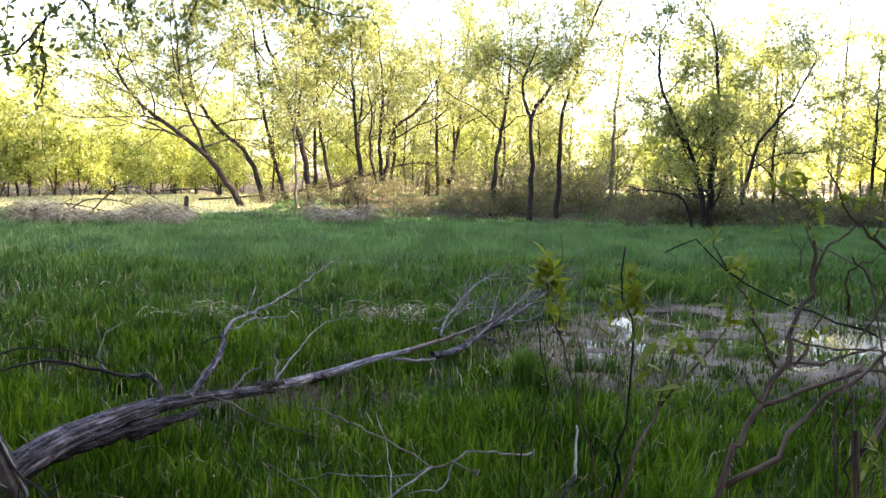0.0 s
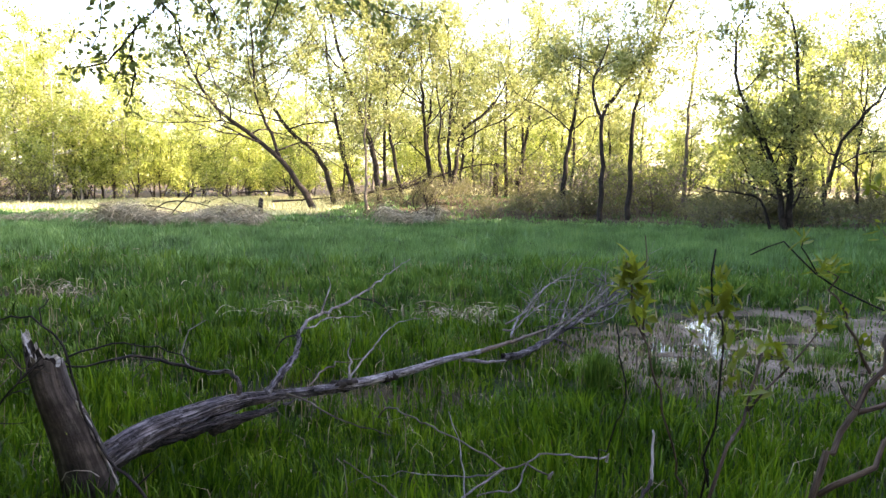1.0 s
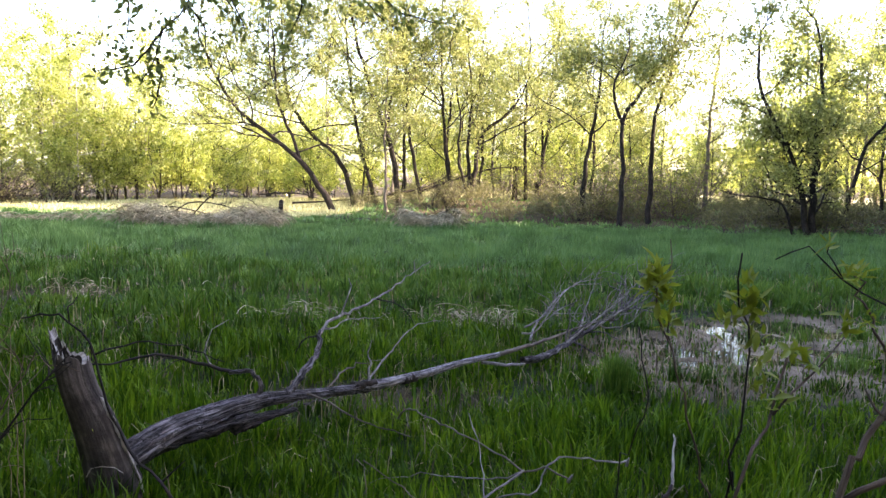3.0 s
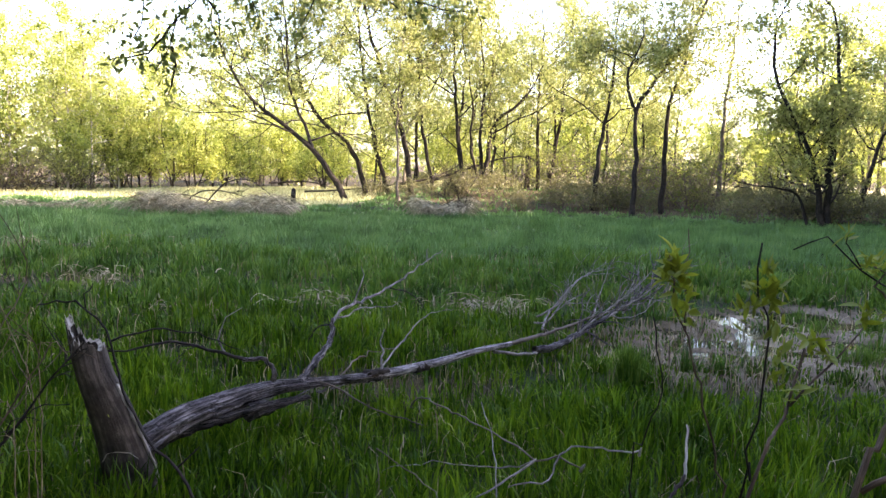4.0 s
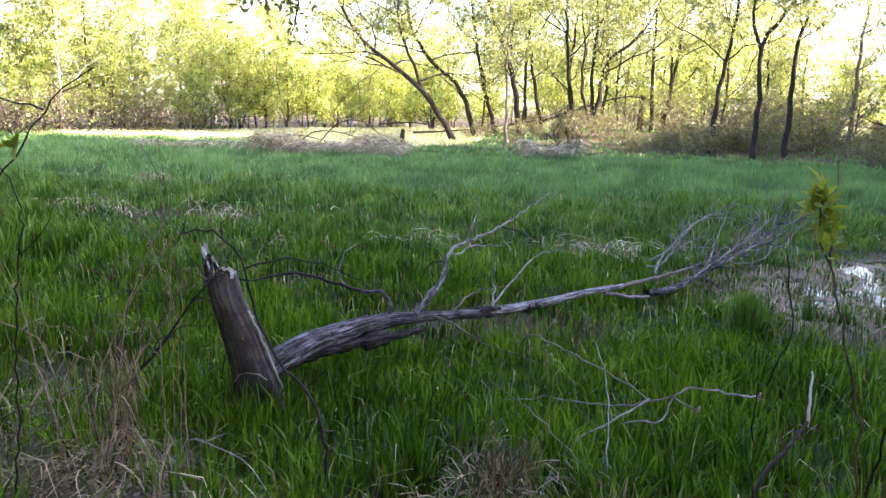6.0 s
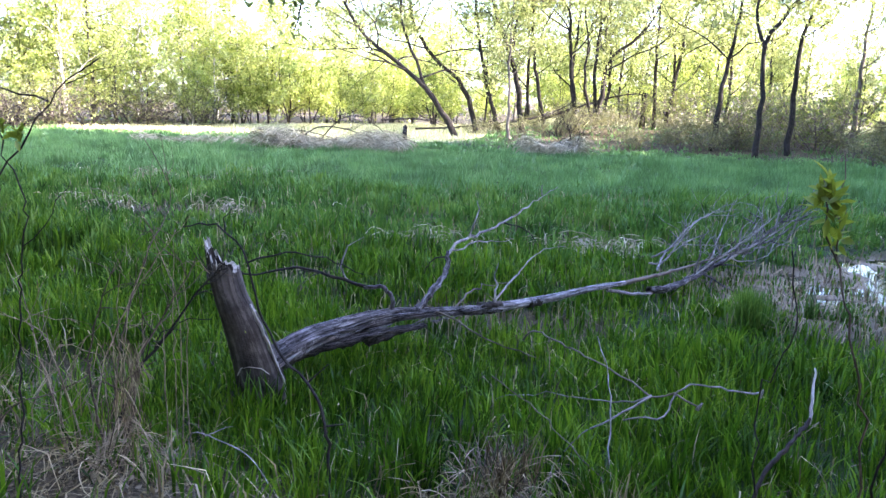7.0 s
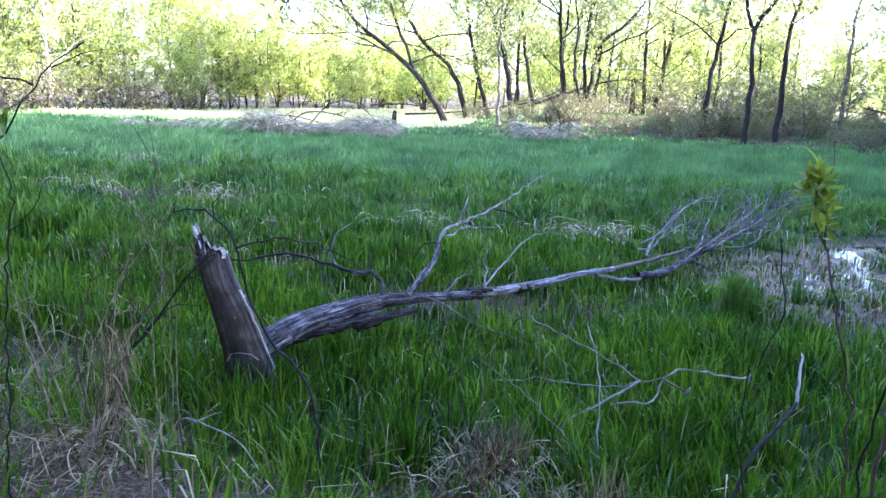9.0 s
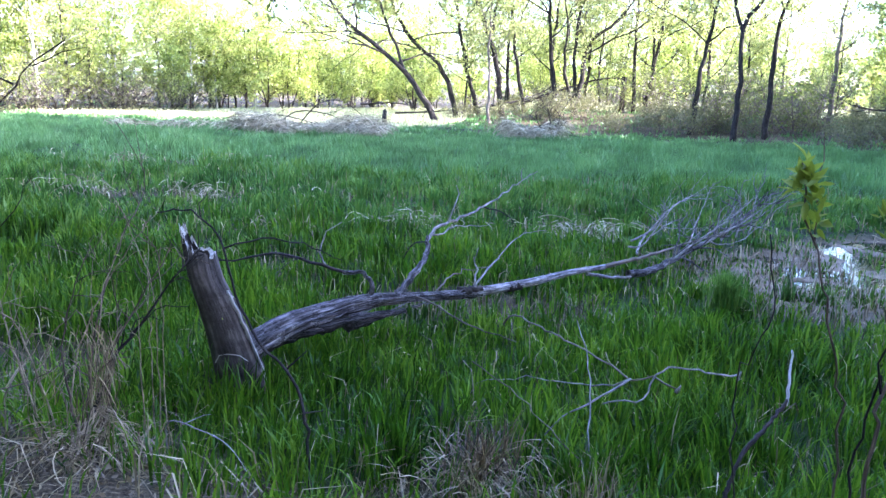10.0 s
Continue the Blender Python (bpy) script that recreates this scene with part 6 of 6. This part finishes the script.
dead_branches(-7.5, 26, [[(-9.4, 26, 0.2), (-8.6, 26, 0.75), (-7.4, 26, 0.65), (-6.4, 26.2, 0.1)], [(-8.8, 26.3, 0.1), (-8.0, 26.4, 1.0), (-7.2, 26.4, 1.15), (-6.6, 26.4, 0.8), (-5.9, 26.4, 0.1)], [(-10.6, 26.2, 0.3), (-9.6, 26.2, 0.6), (-8.2, 26.2, 0.4), (-7.2, 26.0, 0.1)]], "dark fallen branches arching over dry reeds", 111)
dead_branches(-0.2, 27.2, [[(-0.1, 27, 0.0), (0.0, 27, 0.6), (-0.1, 27, 1.1)], [(0.0, 27, 0.1), (-0.4, 27, 0.6), (-0.5, 27, 0.9)], [(0.0, 27.1, 0.1), (0.3, 27.1, 0.7), (0.25, 27.1, 1.0)]], "dead upright sticks in a heap of reeds", 121, 0.035)
dead_branches(2.5, 41.5, [[(-1.6, 41, 0.9), (0.6, 41.3, 1.7), (2.5, 41.6, 2.3), (3.9, 42, 2.35), (5.6, 42.2, 1.7)], [(-3.0, 40, 0.8), (-1.2, 40.5, 1.2), (0.4, 41, 2.0)]], "dead trunk fallen across other trees", 131, 0.09)
dead_branches(12.2, 27.5, [[(12.3, 27.3, 0.1), (11.9, 27.3, 1.1), (11.2, 27.3, 1.35), (10.2, 27.3, 1.45), (9.6, 27.3, 1.6)]], "bent bare limb beside the bushy tree", 141, 0.06)
dead_branches(-5.0, 38.0, [[(-7.5, 38, 0.35), (-5.5, 38, 0.5), (-3.5, 38, 0.75), (-2.6, 38, 0.9)], [(-9.5, 39, 0.7), (-7.5, 39, 0.8), (-6.0, 38.5, 0.5)]], "fallen grey trunk lying at the edge of the trees", 151, 0.055)
post = thing("wooden_post", (-6.14, 28.8, 0), "short weathered broken wooden post in the meadow", "post")
stem_part(post, "post", [(-6.14, 28.8, -0.1), (-6.15, 28.8, 0.4), (-6.15, 28.8, 0.78)], 0.10, 0.08, M_BARK, 8, 0.1, 0.006, 161, rough=0.08)
stub = thing("tree_stub", (3.82, 42, 0.6), "short dark broken tree trunk holding a fallen trunk", "stump")
stem_part(stub, "trunk", [(3.82, 42, 0.5), (3.83, 42, 1.4), (3.85, 42, 2.5)], 0.16, 0.13, M_BARK, 9, 0.2, 0.01, 162, rough=0.06)
pale = thing("dead_tree", (-12.4, 60, 0), "leaning white barkless dead trunk in the sunlit field", "tree")
stem_part(pale, "trunk", [(-12.3, 60, -0.1), (-13.0, 60, 1.4), (-13.94, 60, 3.0), (-14.6, 60, 4.6)], 0.2, 0.09, M_BIRCH, 9, 0.3, 0.01, 163, rough=0.05)

# undergrowth along the wood's edge
UNDER = "bushes under the edge trees"
bush_a = make_tree([([(14, 31, 0), (13.9, 31, 0.8), (14.2, 31, 1.6)], 0.05, 0.02), ([(14.2, 31, 0), (14.9, 31, 0.8), (15.3, 31, 1.5)], 0.04, 0.02), ([(13.8, 31, 0), (13.2, 31, 0.7), (12.8, 31.2, 1.3)], 0.04, 0.02)],
                   171, "dense low bush with small dull green leaves", 1700, 0.14, 0.35, leaf_mat=M_LEAF_DULL, limb_from=0.1, limbs=6, limb_len=1.1, group=UNDER, deep=1, name="bush", category="bush")
brush = make_tree([([(9, 36, 0), (9.1, 36, 0.9), (9.3, 36, 1.9)], 0.03, 0.01), ([(8.8, 36, 0), (8.3, 36, 0.9), (8.1, 36, 1.7)], 0.03, 0.01), ([(9.1, 36.2, 0), (9.7, 36.3, 0.9), (10.1, 36.3, 1.5)], 0.03, 0.01)],
                  172, "leafless grey brush with a few small leaves", 500, 0.12, 0.3, bark=M_BARK_GREY, leaf_mat=M_LEAF_DARK, limb_from=0.1, limbs=9, limb_len=1.1, group=UNDER, deep=1, name="bush", category="bush")
scrub = make_tree([([(-30, 54, 0), (-29.8, 54, 0.8), (-29.3, 54, 1.7)], 0.05, 0.015), ([(-30.2, 54, 0), (-30.9, 54, 0.7), (-31.6, 54, 1.3)], 0.05, 0.015), ([(-30, 54.2, 0), (-29.2, 54.3, 0.4), (-28.0, 54.3, 0.7)], 0.06, 0.02)],
                  173, "dark leafless scrub with broken stems at the wood's foot", 250, 0.16, 0.4, bark=M_BARK, leaf_mat=M_LEAF_DULL, limb_from=0.1, limbs=10, limb_len=1.5, group=UNDER, deep=1, name="bush", category="bush")
thicket = make_tree([([(6 + 0.7 * i, 33.5 + 0.3 * (i % 2), 0), (6 + 0.75 * i + 0.1 * (i % 3), 33.5, 0.45), (6 + 0.8 * i - 0.1 * (i % 2), 33.4, 0.8)], 0.022, 0.01) for i in range(-2, 3)],
                    174, "low dense thicket of grey-brown stems and dull leaves", 2200, 0.10, 0.30, bark=M_BARK_GREY, leaf_mat=M_LEAF_DULL, limb_from=0.05, limbs=7, limb_len=0.75, group=UNDER, deep=1, name="bush", category="bush")
for kind in (bush_a, brush, scrub, thicket):
    kind.location.z = gz1(kind.location.x, kind.location.y)
plant(bush_a, strew(9, 26, 34, 40, 12) + strew(17, 25, 31, 33, 4), rng, 0.35, 0.65)
plant(bush_a, strew(-3, 15, 41, 47, 16), rng, 0.3, 0.5)
plant(brush, strew(-2, 14, 40, 44, 12) + strew(7, 12, 34, 38, 5) + along(-31, -20, 8, -1.5, 1), rng, 0.7, 1.3)
plant(scrub, along(-31, -19, 20, -1.5, 1.0), rng, 0.6, 1.0)
plant(thicket, [(x, rng.uniform(32.5, 34.5)) for x in np.linspace(2.5, 24, 12)], rng, 0.5, 0.85)
plant(thicket, [(x, rng.uniform(35.5, 38.5)) for x in np.linspace(-4.5, 25, 14)], rng, 0.5, 0.9)
plant(thicket, [(x, rng.uniform(29.5, 31.0)) for x in np.linspace(10.5, 22, 6)], rng, 0.6, 0.9)
